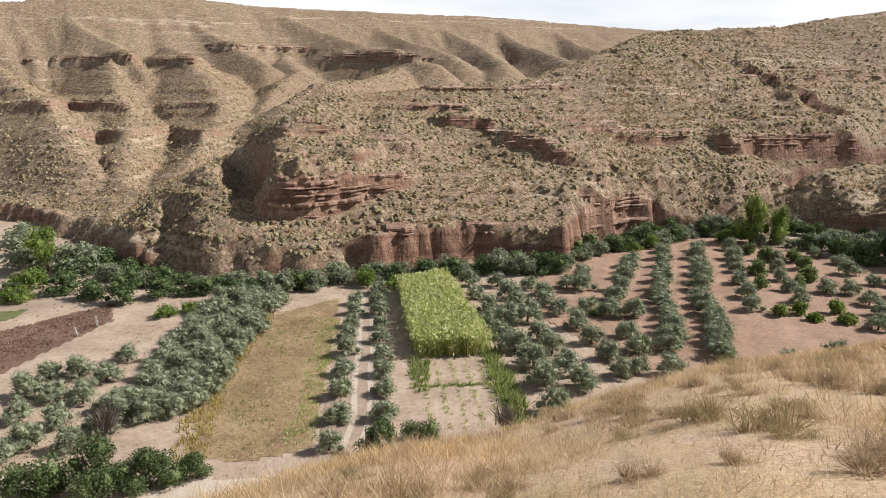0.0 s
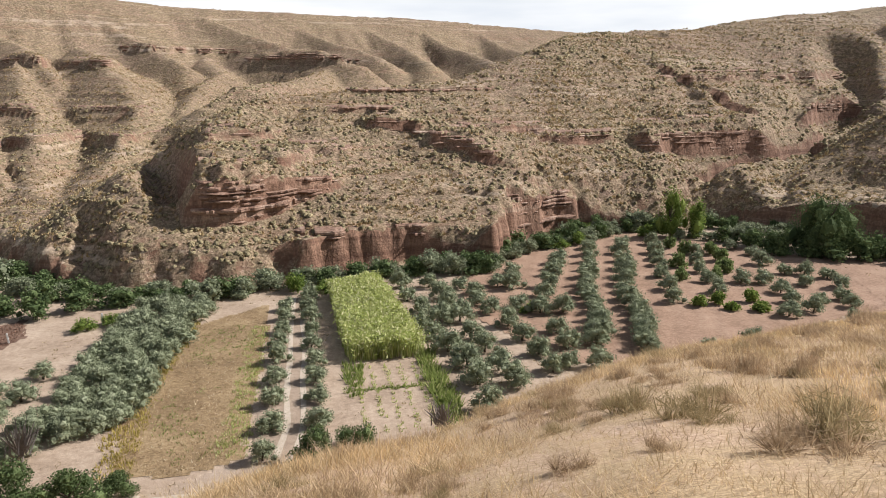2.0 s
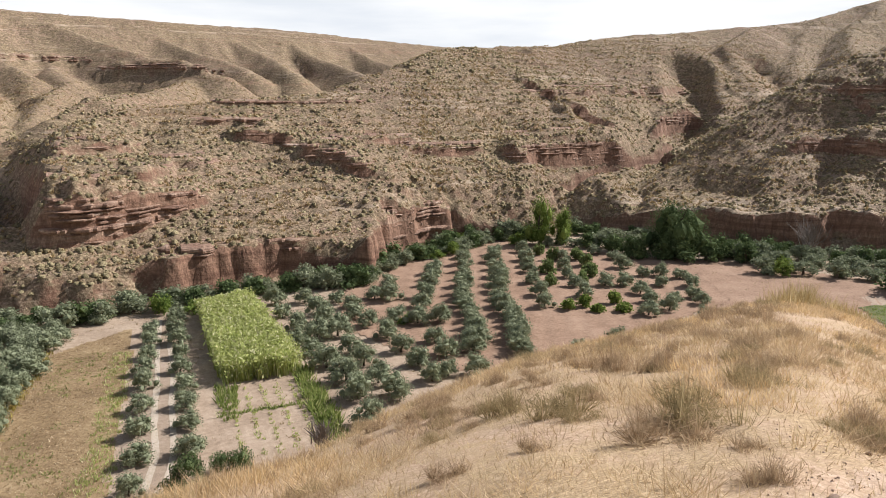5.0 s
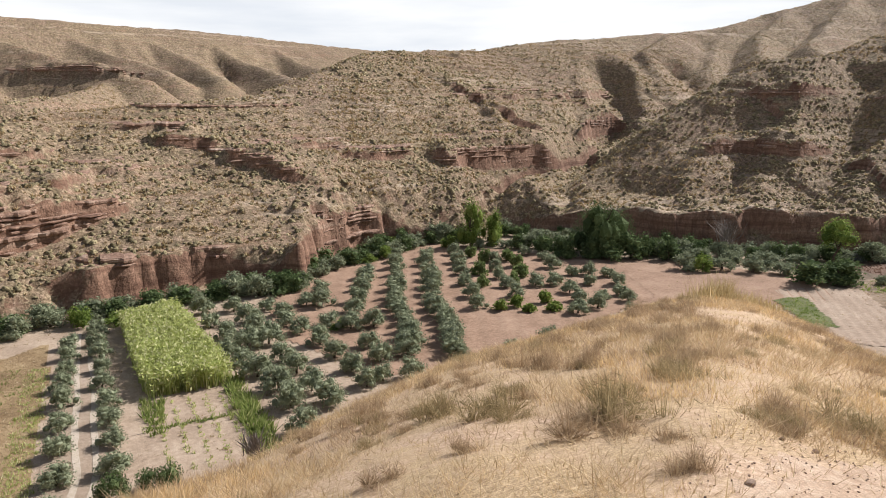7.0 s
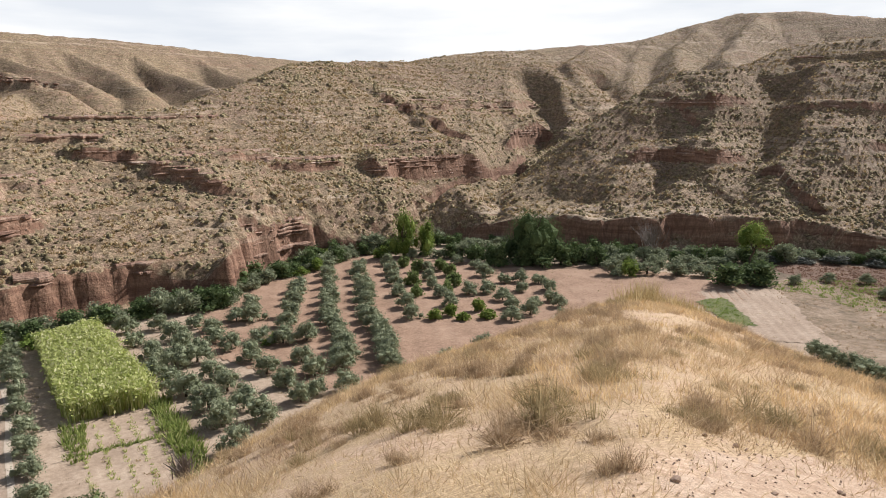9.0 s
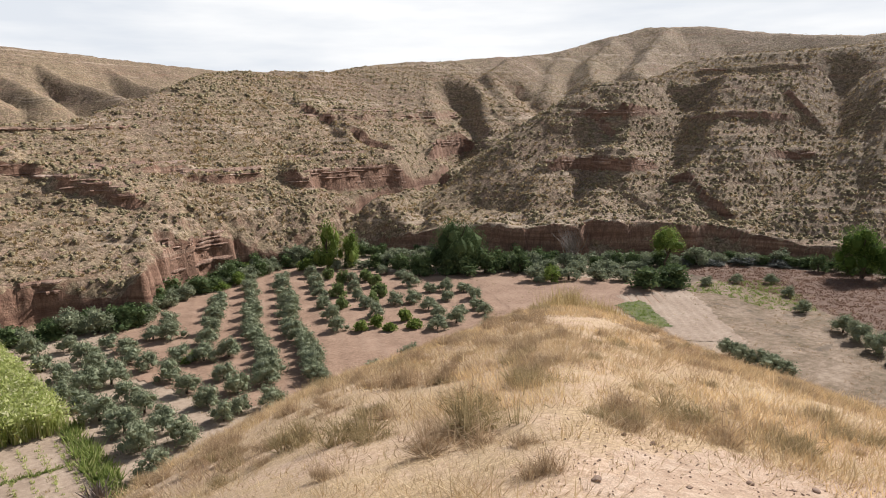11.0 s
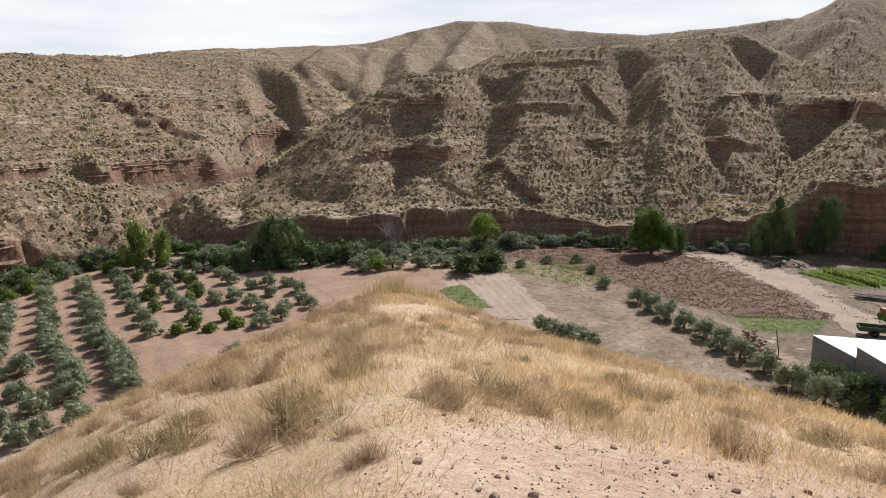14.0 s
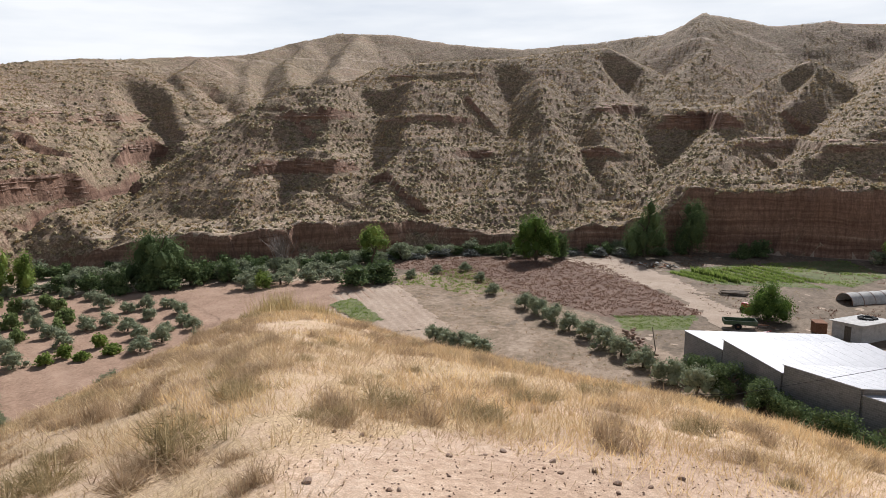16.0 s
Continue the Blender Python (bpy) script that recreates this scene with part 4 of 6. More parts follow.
for (ax, ay), (bx, by), count in (((66, 108), (80, 98), 7), ((82, 96), (98, 82), 9), ((99, 80), (120, 69), 10), ((-44, 99), (-28, 90), 8), ((34, 105), (52, 115), 8), ((8, 94.5), (26, 95), 8)):
    for k in range(count):
        s = (k + rng.uniform(0, 1)) / count
        w = rng.uniform(3.4, 5.6)
        plant(DARK_BUSH if rng.uniform() < 0.55 else WILLOW, ax + (bx - ax) * s + rng.normal() * 0.6, ay + (by - ay) * s + rng.normal() * 0.6, w, w * rng.uniform(0.6, 0.95))
# by the road below the hilltop
unit_bushes("roadside_tree", "tall dark green shrub by the road", "bush", "shrubs by the road", GREEN_LEAF, 3200, 0.034, 380, [
    (-22.5, 42.6, 4.6, 4.6), (-19.0, 43.0, 4.6, 4.6), (-15.8, 43.2, 4.4, 4.0), (-0.6, 45.6, 3.6, 3.7), (2.6, 47.5, 3.3, 3.2), (-13.0, 44.4, 3.0, 2.6), (70.5, 5.0, 5.2, 4.6), (67.5, 1.6, 5.0, 4.0), (63.5, -3.4, 5.2, 4.4), (61.0, -7.5, 6, 6.0), (65.5, -0.6, 4.4, 3.8), (73.2, 8.2, 4.4, 3.8)])
unit_bushes("almond_sapling", "young green almond tree in red soil", "tree", "young almond trees", ALMOND_LEAF, 420, 0.12, 400, [
    (57.8, 103.2, 2.6, 3.2), (52.6, 91.1, 2.6, 3.2), (49.6, 84.9, 2.4, 3.0), (61.8, 97.4, 2.8, 3.4), (57.6, 87.4, 3.0, 3.4), (57.9, 98.6, 2.6, 3.2), (60.9, 93.4, 2.6, 3.4), (54.8, 84.9, 2.2, 2.6)])
unit_bushes("pomegranate_bush", "small yellow green fruit bush in red soil", "bush", "young fruit bushes", BRIGHT_LEAF, 300, 0.13, 420, [
    (45.6, 73.5, 2.4, 2.0), (48.6, 73.9, 2.6, 2.2), (48.5, 71.4, 2.0, 1.8), (52.7, 74.0, 2.4, 2.4), (51.8, 70.4, 2.6, 2.0), (26.3, 77.5, 3, 1.0), (24.5, 76.0, 2.4, 0.8)])


def tall_tree(name, label, x, y, height, width, mat, leaves, size, seed, low=0.12, lumps=16, dome=False):
    if dome:
        height, width = 1.22 * height, 0.92 * width
    trunk = trunk_mesh(name + "_trunk", height * 0.3, 0.02 * height + 0.05, 6, height * 0.18, seed)
    ob = tree_kind(name, label, "tree", "", crown_mesh(name + "_crown", width, height * (1 - low), height * low, leaves, size * 0.78, mat, seed + 1, lumps, 1.5, dome), trunk)
    ob.matrix_basis = pose(x, y, at_ground(x, y), 0, 0, seed * 37 % 360)
    return ob


tall_tree("poplar_tree", "light green young poplar by the canyon mouth", 62.3, 111, 9.6, 6.6, BRIGHT_LEAF, 3000, 0.27, 501, 0.0, 16, True)
tall_tree("poplar_tree", "light green young poplar by the canyon mouth", 66.2, 110, 8.4, 6.4, BRIGHT_LEAF, 2600, 0.27, 503, 0.0, 16, True)
tall_tree("mulberry_tree", "broad dark green tree under the bank", 79.5, 94.5, 12.0, 12.5, GREEN_LEAF, 7500, 0.28, 505, 0.0, 24, True)
tall_tree("ash_tree", "light yellow green tree above a dark bush", 109.5, 71.5, 8.4, 6.5, BRIGHT_LEAF, 2400, 0.27, 507, 0.2)
tall_tree("walnut_tree", "large green walnut tree beside a weedy field", 128.5, 46, 11.4, 10.0, WALNUT_LEAF, 6500, 0.28, 509, 0.06, 22, True)
tall_tree("elm_tree", "tall dark green tree at the foot of a red cliff", 140.6, 27.5, 12.8, 9.5, GREEN_LEAF, 6000, 0.28, 511, 0.0, 20, True)
tall_tree("elm_tree", "tall dark green tree at the foot of a red cliff", 147.0, 19.6, 12.8, 9.5, GREEN_LEAF, 6000, 0.28, 513, 0.0, 20, True)
tall_tree("fig_tree", "bright green fig tree beside the farm sheds", 101.4, 3.2, 6.4, 7.4, WALNUT_LEAF, 5000, 0.24, 515, 0.0, 20, True)
tall_tree("poplar_tree", "yellow green tree at the edge of the fields", 146, -16, 7, 6, BRIGHT_LEAF, 1800, 0.34, 517)
tall_tree("poplar_tree", "yellowing poplar by the stream", -47.5, 100, 7.5, 5, BRIGHT_LEAF, 1600, 0.32, 519)


def bare_tree(name, label, x, y, height, seed, twigs=90):
    """A leafless tree: trunk, limbs and many thin twigs."""
    r = np.random.default_rng(seed)
    ob = tagged(new(name), label, "tree")
    part("trunk", trunk_mesh(name + "_trunk", height * 0.3, 0.14, 7, height * 0.45, seed, PALE_BARK), ob)
    a = np.stack([r.normal(0, height * 0.10, twigs), r.normal(0, height * 0.10, twigs), height * r.uniform(0.3, 0.6, twigs)], -1)
    d = np.stack([r.normal(0, 0.35, twigs), r.normal(0, 0.35, twigs), r.uniform(0.5, 1, twigs)], -1)
    e = a + d * height * 0.5
    w = np.array([0.05, 0.0, 0.0])
    v = np.stack([a - w, a + w, e + w * 0.3, e - w * 0.3], 1).reshape(-1, 3)
    part("branchwork", mesh_of(name + "_branchwork", v, np.arange(4 * twigs).reshape(-1, 4), [PALE_BARK]), ob)
    ob.matrix_basis = pose(x, y, at_ground(x, y))
    return ob


bare_tree("bare_tree", "leafless grey tree among riverside shrubs", 97.7, 84.0, 7.2, 601, 160)
bare_tree("bare_tree", "dead grey bush among olive trees", -20.5, 49.0, 3.4, 602, 90)
bare_tree("bare_tree", "leafless twiggy bush at the edge of a plot", 9.0, 47.8, 2.8, 603, 90)


# ---- maize and rows of low crops ----
def sheet_of_tufts(name, x, y, height, width, blades, mat, label, category, seed, lean=0.5, thick=0.01):
    """Many tufts as one mesh: blades fanning up from each foot."""
    r = np.random.default_rng(seed)
    n = len(x)
    z = land(x, y)
    foot = np.repeat(np.stack([x, y, z - 0.02], -1), blades, 0)
    h = np.repeat(height, blades) * r.uniform(0.45, 1.1, n * blades)
    spread = np.repeat(width, blades)
    thick = np.repeat(np.broadcast_to(thick, (n,)), blades) * r.uniform(0.6, 1.3, n * blades)
    g = r.uniform(0, 2 * np.pi, n * blades)
    rr = np.sqrt(r.uniform(0, 1, n * blades)) * 0.5
    base = foot + np.stack([np.cos(g) * rr * spread, np.sin(g) * rr * spread, 0 * g], -1)
    out = g + r.normal(0, 0.9, n * blades)
    bow = h * lean * r.uniform(0.1, 1.2, n * blades)
    tip = base + np.stack([np.cos(out) * bow, np.sin(out) * bow, h], -1)
    turn = r.uniform(0, 2 * np.pi, n * blades)
    side = np.stack([np.cos(turn), np.sin(turn), 0 * g], -1) * (thick * 0.5)[:, None]
    v = np.stack([base - side * 1.2, base + side * 1.2, tip], 1).reshape(-1, 3)
    ob = new(name, mesh_of(name, v, np.arange(3 * n * blades).reshape(-1, 3), [mat]))
    return tagged(ob, label, category, kind="stuff")


def fill(outline, count, seed):
    """Random places inside an outline."""
    r = np.random.default_rng(seed)
    o = np.array(outline, float)
    x, y = r.uniform(o[:, 0].min(), o[:, 0].max(), count), r.uniform(o[:, 1].min(), o[:, 1].max(), count)
    keep = edge_distance(x, y, outline) < 0
    return x[keep], y[keep]


PLOT = [(1.9, 87.0), (8.2, 90.0), (10.4, 64.5), (2.9, 64.3)]
x, y = fill(PLOT, 2600, 71)
sheet_of_tufts("maize_stems", x, y, np.full(len(x), 2.2), np.full(len(x), 0.5), 5, MAIZE_LEAF, "standing maize stems under a ripening canopy", "maize", 72, 0.2, 0.1)
r = np.random.default_rng(70)
x, y = np.repeat(x, 9), np.repeat(y, 9)
p = np.stack([x + r.normal(0, 0.3, len(x)), y + r.normal(0, 0.3, len(x)), 2.3 * r.uniform(0, 1, len(x)) ** 0.4 + 0.15 * fbm(x, y, 4, 2, 78)], -1)
v, f = cards(p, 0.16, 2.6, 0, 79, 0.5)
tagged(new("maize_canopy", mesh_of("maize_canopy", v, f, [MAIZE_LEAF])), "canopy of maize leaves turning from green to yellow", "maize", kind="stuff")
x, y = fill([(9.6, 64), (11.2, 66), (11.4, 50), (10.0, 49.5)], 230, 73)
sheet_of_tufts("bean_row", x, y, rng.uniform(0.3, 1.1, len(x)), np.full(len(x), 0.9), 11, BEAN_LEAF, "straggling row of green bean plants", "crop", 74, 0.8, 0.12)
x, y = fill([(2.4, 64), (4.4, 64), (3.6, 57), (2.3, 56)], 110, 75)
sheet_of_tufts("green_weeds", x, y, rng.uniform(0.2, 0.8, len(x)), np.full(len(x), 0.6), 11, BEAN_LEAF, "green weeds at the edge of the plot", "weeds", 76, 0.6, 0.1)
for k in range(5):
    px = np.repeat(3.6 + 1.35 * k, 60) + rng.normal(0, 0.12, 60)
    py = np.linspace(49.5, 63, 60) + rng.normal(0, 0.1, 60)
    keep = rng.uniform(0, 1, 60) < 0.75
    sheet_of_tufts("seedling_row", px[keep], py[keep], rng.uniform(0.1, 0.4, keep.sum()), np.full(keep.sum(), 0.25), 7, MAIZE_LEAF, "sparse row of small green plants in pale soil", "crop", 80 + k, 0.6, 0.08)
x, y = fill([(-13, 78), (-6, 84), (-5.5, 77), (-6, 48), (-10, 46), (-14, 47), (-16, 60)], 9000, 91)
sheet_of_tufts("maize_litter", x, y, rng.uniform(0.04, 0.2, len(x)), np.full(len(x), 0.6), 4, STRAW, "dry maize stalks and husks lying on the field", "stubble", 92, 2.5, 0.07)
px, py = np.linspace(2.6, 10.2, 80), 57.6 + rng.normal(0, 0.18, 80)
sheet_of_tufts("weed_row", px, py, rng.uniform(0.1, 0.4, 80), np.full(80, 0.35), 9, BEAN_LEAF, "line of low green weeds across the plot", "weeds", 86, 0.7, 0.08)
x, y = fill([(-12, 76), (-6.4, 80), (-6.4, 50), (-10, 47), (-14, 56)], 1500, 87)
keep = fbm(x, y, 7, 3, 88) + rng.uniform(-0.3, 0.3, len(x)) > 0.22
x, y = x[keep], y[keep]
sheet_of_tufts("stubble_weeds", x, y, rng.uniform(0.08, 0.3, len(x)), np.full(len(x), 0.6), 8, BEAN_LEAF, "green weeds coming up through stubble", "weeds", 89, 0.9, 0.08)
x, y = fill([(-17.2, 60), (-14.5, 80), (-12.8, 79), (-14, 60), (-13.0, 46), (-15.2, 46)], 1000, 93)
sheet_of_tufts("yellow_weeds", x, y, rng.uniform(0.1, 0.5, len(x)), np.full(len(x), 0.7), 8, YELLOW_LEAF, "yellowing weeds along the field edge", "weeds", 94, 0.5, 0.09)
x, y = fill([(-7.2, 77), (-5.2, 77), (-5.4, 48), (-7.6, 48)], 500, 95)
sheet_of_tufts("grass_verge", x, y, rng.uniform(0.1, 0.4, len(x)), np.full(len(x), 0.5), 9, MAIZE_LEAF, "green verge beside the lane", "weeds", 96, 0.6, 0.08)
x, y = fill([(110, 70), (121, 66), (132, 46), (130, 34), (112, 20), (100, 11), (93, 22), (100, 38), (106, 50)], 9500, 97)
sheet_of_tufts("dead_weeds", x, y, rng.uniform(0.08, 0.3, len(x)), np.full(len(x), 0.9), 6, DEAD_LEAF, "reddish brown dead weeds over the field", "weeds", 98, 0.6, 0.2)
x, y = fill([(-46, 70), (-33, 84), (-31, 78), (-36, 62), (-48, 55)], 2500, 99)
sheet_of_tufts("dead_weeds", x, y, rng.uniform(0.08, 0.3, len(x)), np.full(len(x), 0.8), 9, DEAD_LEAF, "purplish brown dead weeds over the field", "weeds", 110, 0.6, 0.13)
x, y = fill([(97, 60), (104, 62), (116, 54), (104, 44), (100, 41), (96, 46), (99, 54)], 900, 111)
sheet_of_tufts("green_weeds", x, y, rng.uniform(0.15, 0.5, len(x)), np.full(len(x), 0.6), 8, FRESH_LEAF, "strip of fresh green weeds beside the fields", "weeds", 112, 0.6, 0.1)
for k in range(9):
    ax, ay, bx, by = 122 + 0.9 * k, 12.5 - 1.9 * k, 127 + 1.5 * k, 20 - 1.6 * k
    s = np.linspace(0, 1, 70)
    px, py = ax + (bx - ax) * s + rng.normal(0, 0.15, 70), ay + (by - ay) * s + rng.normal(0, 0.15, 70)
    sheet_of_tufts("vegetable_row", px, py, np.full(70, 1.3 if k == 2 else 0.55), np.full(70, 0.7), 10, FRESH_LEAF, "green row of garden vegetables", "crop", 120 + k, 0.5, 0.16)


x, y = fill([(-50, 40), (-50, 90), (10, 95), (60, 120), (120, 72), (140, 30), (148, -20), (60, -20), (40, 30)], 14000, 113)
bare = edge_distance(x, y, [(20, 92), (29, 103), (57, 117), (77, 90), (68, 70), (35, 58), (18, 76)]) < 0
keep = ~bare & (fbm(x, y, 8, 3, 114) > -0.05) & (edge_distance(x, y, FLOOR) < -0.5)
x, y = x[keep], y[keep]
sheet_of_tufts("valley_weeds", x, y, rng.uniform(0.06, 0.3, len(x)), rng.uniform(0.2, 0.7, len(x)), 8, THYME, "low dry weeds over the valley floor", "weeds", 115, 0.8, 0.06)

x, y = fill([(81.5, 60.8), (86.5, 60.6), (78, 50.2), (75, 51.0)], 700, 126)
sheet_of_tufts("green_grass", x, y, rng.uniform(0.15, 0.4, len(x)), np.full(len(x), 0.5), 9, FRESH_LEAF, "bright green grass beside the plough land", "grass", 127, 0.8, 0.1)
x, y = fill([(94, 22), (99, 12), (92, 12), (88, 19)], 900, 116)
sheet_of_tufts("green_weeds", x, y, rng.uniform(0.08, 0.25, len(x)), np.full(len(x), 0.5), 8, FRESH_LEAF, "low fresh green weeds in a strip", "weeds", 117, 0.8, 0.1)
x, y = fill([(121, 13), (128, 21), (142, 8), (125, -4)], 1500, 118)
sheet_of_tufts("green_weeds", x, y, rng.uniform(0.08, 0.3, len(x)), np.full(len(x), 0.6), 7, FRESH_LEAF, "low green growth between garden rows", "weeds", 119, 0.8, 0.12)
# a second garden plot, drier, beyond the path
drape("garden_plot", [(131, 5), (143, 6), (153, -8), (140, -14), (128, -8)], GREEN_CROP, "half dry garden plot with green patches", 0.035)
x, y = fill([(131, 5), (143, 6), (153, -8), (140, -14), (128, -8)], 1500, 141)
keep = fbm(x, y, 5, 2, 142) > 0
x, y = x[keep], y[keep]
sheet_of_tufts("garden_weeds", x, y, rng.uniform(0.1, 0.45, len(x)), np.full(len(x), 0.7), 8, FRESH_LEAF, "patches of green and dry garden growth", "weeds", 143, 0.8, 0.12)
x, y = fill([(98, 62), (106, 62), (112, 52), (104, 42), (92, 24), (80, 12), (66, 2), (60, 16), (66, 34), (80, 42)], 5200, 144)
keep = fbm(x, y, 6, 3, 145) > -0.1
x, y = x[keep], y[keep]
sheet_of_tufts("meadow_weeds", x, y, rng.uniform(0.06, 0.28, len(x)), rng.uniform(0.3, 0.8, len(x)), 8, SCRUB, "brown withered weeds over a thin meadow", "weeds", 146, 0.9, 0.07)
x, y = fill([(100, 66), (118, 72), (133, 62), (142, 46), (148, 30), (156, 0), (150, -40), (90, -40), (60, -20), (62, 0), (72, 6), (93, 5), (130, 24)], 5200, 147)
keep = (fbm(x, y, 9, 3, 148) > -0.05) & (edge_distance(x, y, FLOOR) < -0.5)
x, y = x[keep], y[keep]
sheet_of_tufts("fallow_weeds", x, y, rng.uniform(0.1, 0.45, len(x)), rng.uniform(0.4, 1.0, len(x)), 8, DEAD_LEAF, "brown dead weeds over fallow ground", "weeds", 149, 0.8, 0.1)
# wheel ruts of the lane
def strip(name, line, width, mat, label, lift, category, seed):
    """A narrow ribbon of other ground along a line, its edges uneven."""
    line = np.array(line, float)
    run = np.concatenate([[0], np.cumsum(np.hypot(*np.diff(line, axis=0).T))])
    at = np.arange(0, run[-1], 0.3)
    x, y = np.interp(at, run, line[:, 0]), np.interp(at, run, line[:, 1])
    dx, dy = np.gradient(x), np.gradient(y)
    size = np.hypot(dx, dy)
    nx, ny = dy / size, -dx / size
    rows = []
    for k in range(4):
        o = (k / 3 - 0.5) * width * (1 + 0.5 * fbm(at, at * 0 + 7 * k, 2.5, 3, seed)) + 0.18 * fbm(at, at * 0, 9, 2, seed + 1)
        rows.append(np.stack([x + nx * o, y + ny * o, land(x + nx * o, y + ny * o) + lift], -1))
    v = np.stack(rows, 1).reshape(-1, 3)
    i, j = np.meshgrid(np.arange(len(at) - 1), np.arange(3), indexing="ij")
    f = np.stack([i * 4 + j, (i + 1) * 4 + j, (i + 1) * 4 + j + 1, i * 4 + j + 1], -1).reshape(-1, 4)
    return tagged(new(name, mesh_of(name, v, f, [mat], True)), label, category, kind="structure")


for k, rx in enumerate((-2.75, -1.35)):
    strip("wheel_rut", [(rx + 0.1, 87), (rx, 70), (rx + 0.1, 52), (rx - 0.5, 47.5), (rx - 2.2, 44.4), (rx - 4.5, 42.6)], 0.5, RUT, "pale dusty wheel rut of the farm lane", 0.06, "track", 150 + 5 * k)
drape("farm_road", [(-34, 46), (-34, 42), (-20, 40.4), (-9, 40.2), (-4, 42), (-2.4, 45), (-4.5, 44.6), (-9, 43.4), (-20, 44.2)], RUT, "pale concrete farm road at the foot of the hill", 0.07, 0.4, 0.3, category="road")

# ---- growth on the hills ----
def scatter(count, az0, az1, r0, r1, power=1.0):
    a = np.radians(rng.uniform(az0, az1, count))
    r = r0 + (r1 - r0) * rng.uniform(0, 1, count) ** power
    return r * np.sin(a), r * np.cos(a)


def hill_tufts(name, x, y, width, height, mat, label, category, seed, blades=5):
    """Rough tufts as one mesh: pointed sprays that fan out of each foot."""
    r = np.random.default_rng(seed)
    n = len(x)
    foot = np.stack([x, y, land(x, y) - 0.06], -1)[:, None, :]
    g = (np.arange(blades) + r.uniform(-0.4, 0.4, (n, blades))) * 2 * np.pi / blades + r.uniform(0, 6.28, n)[:, None]
    lean = r.uniform(0.05, 1.0, (n, blades)) ** 0.8
    w, h = width[:, None], height[:, None]
    out = np.stack([np.cos(g), np.sin(g), 0 * g], -1)
    side = np.stack([-np.sin(g), np.cos(g), 0 * g], -1)
    base = foot + out * (0.30 * w * lean)[..., None]
    tip = foot + out * (0.58 * w * lean)[..., None] + np.array([0, 0, 1]) * (h * (1.1 - 0.75 * lean ** 2) * r.uniform(0.7, 1.2, (n, blades)))[..., None]
    half = (w * r.uniform(0.13, 0.25, (n, blades)))[..., None]
    tip = tip + side * half * r.normal(0, 0.8, (n, blades, 1))
    v = np.stack([base - side * half, base + side * half, tip], 2).reshape(-1, 3)
    ob = new(name, mesh_of(name, v, np.arange(3 * n * blades).reshape(-1, 3), [mat]))
    return tagged(ob, label, category, kind="stuff")


def hill_shrubs(name, x, y, width, height, mat, label, category, seed):
    """Rounded low shrubs as one mesh, each an uneven dome."""
    r = np.random.default_rng(seed)
    n = len(x)
    foot = np.stack([x, y, land(x, y) - 0.1], -1)
    rings, turn = [], r.uniform(0, 6.28, n)[:, None]
    for radius, rise in ((0.5, 0.0), (0.44, 0.62)):
        g = np.arange(4) * np.pi / 2 + turn + r.uniform(-0.3, 0.3, (n, 4))
        q = radius * r.uniform(0.6, 1.4, (n, 4)) * width[:, None]
        z = rise * r.uniform(0.5, 1.35, (n, 4)) * height[:, None]
        rings.append(foot[:, None, :] + np.stack([np.cos(g) * q, np.sin(g) * q, z], -1))
    rings.append(foot[:, None, :] + np.stack([r.normal(0, 0.14, n) * width, r.normal(0, 0.14, n) * width, height], -1)[:, None, :])
    v = np.concatenate(rings, 1)
    f = [[k, (k + 1) % 4, 4 + (k + 1) % 4] for k in range(4)] + [[k, 4 + (k + 1) % 4, 4 + k] for k in range(4)] + [[4 + k, 4 + (k + 1) % 4, 8] for k in range(4)]
    faces = (np.array(f)[None] + 9 * np.arange(n)[:, None, None]).reshape(-1, 3)
    return tagged(new(name, mesh_of(name, v.reshape(-1, 3), faces, [mat], True)), label, category, kind="stuff")


x, y = scatter(165000, -32, 98, 88, 270, 1.2)
ex, ey = scatter(74000, 18, 98, 125, 245)
x, y = np.concatenate([x, ex]), np.concatenate([y, ey])
z = land(x, y)
slope = np.hypot(land(x + 0.6, y) - z, land(x, y + 0.6) - z) / 0.6
# growth follows the trodden contour lines of the slopes
row = z / 1.5 + 0.5 * fbm(x, y, 30, 2, 62)
row = row - np.floor(row)
keep = (edge_distance(x, y, FLOOR) > 1.5) & (slope < 1.6) & (rng.uniform(0, 1, len(x)) < 0.42 - 0.14 * step(np.degrees(np.arctan2(x, y)), 30, 42) + 0.58 * (row < 0.45)) & (fbm(x, y, 9, 3, 61) + rng.uniform(-0.7, 0.7, len(x)) > -0.45)
x, y = x[keep], y[keep]
fx, fy = scatter(60000, -32, 98, 235, 430)
mx, my = scatter(24000, 28, 98, 245, 360)
fx, fy = np.concatenate([fx, mx]), np.concatenate([fy, my])
keep = fbm(fx, fy, 12, 2, 66) > -0.35
x, y = np.concatenate([x, fx[keep]]), np.concatenate([y, fy[keep]])
green = fbm(x, y, 16, 3, 64) * 0.55 + rng.uniform(0, 1, len(x)) < 0.36 + 0.10 * (np.degrees(np.arctan2(x, y)) > 36)
green &= (np.hypot(x, y) < 215) | (rng.uniform(0, 1, len(x)) < 0.4)
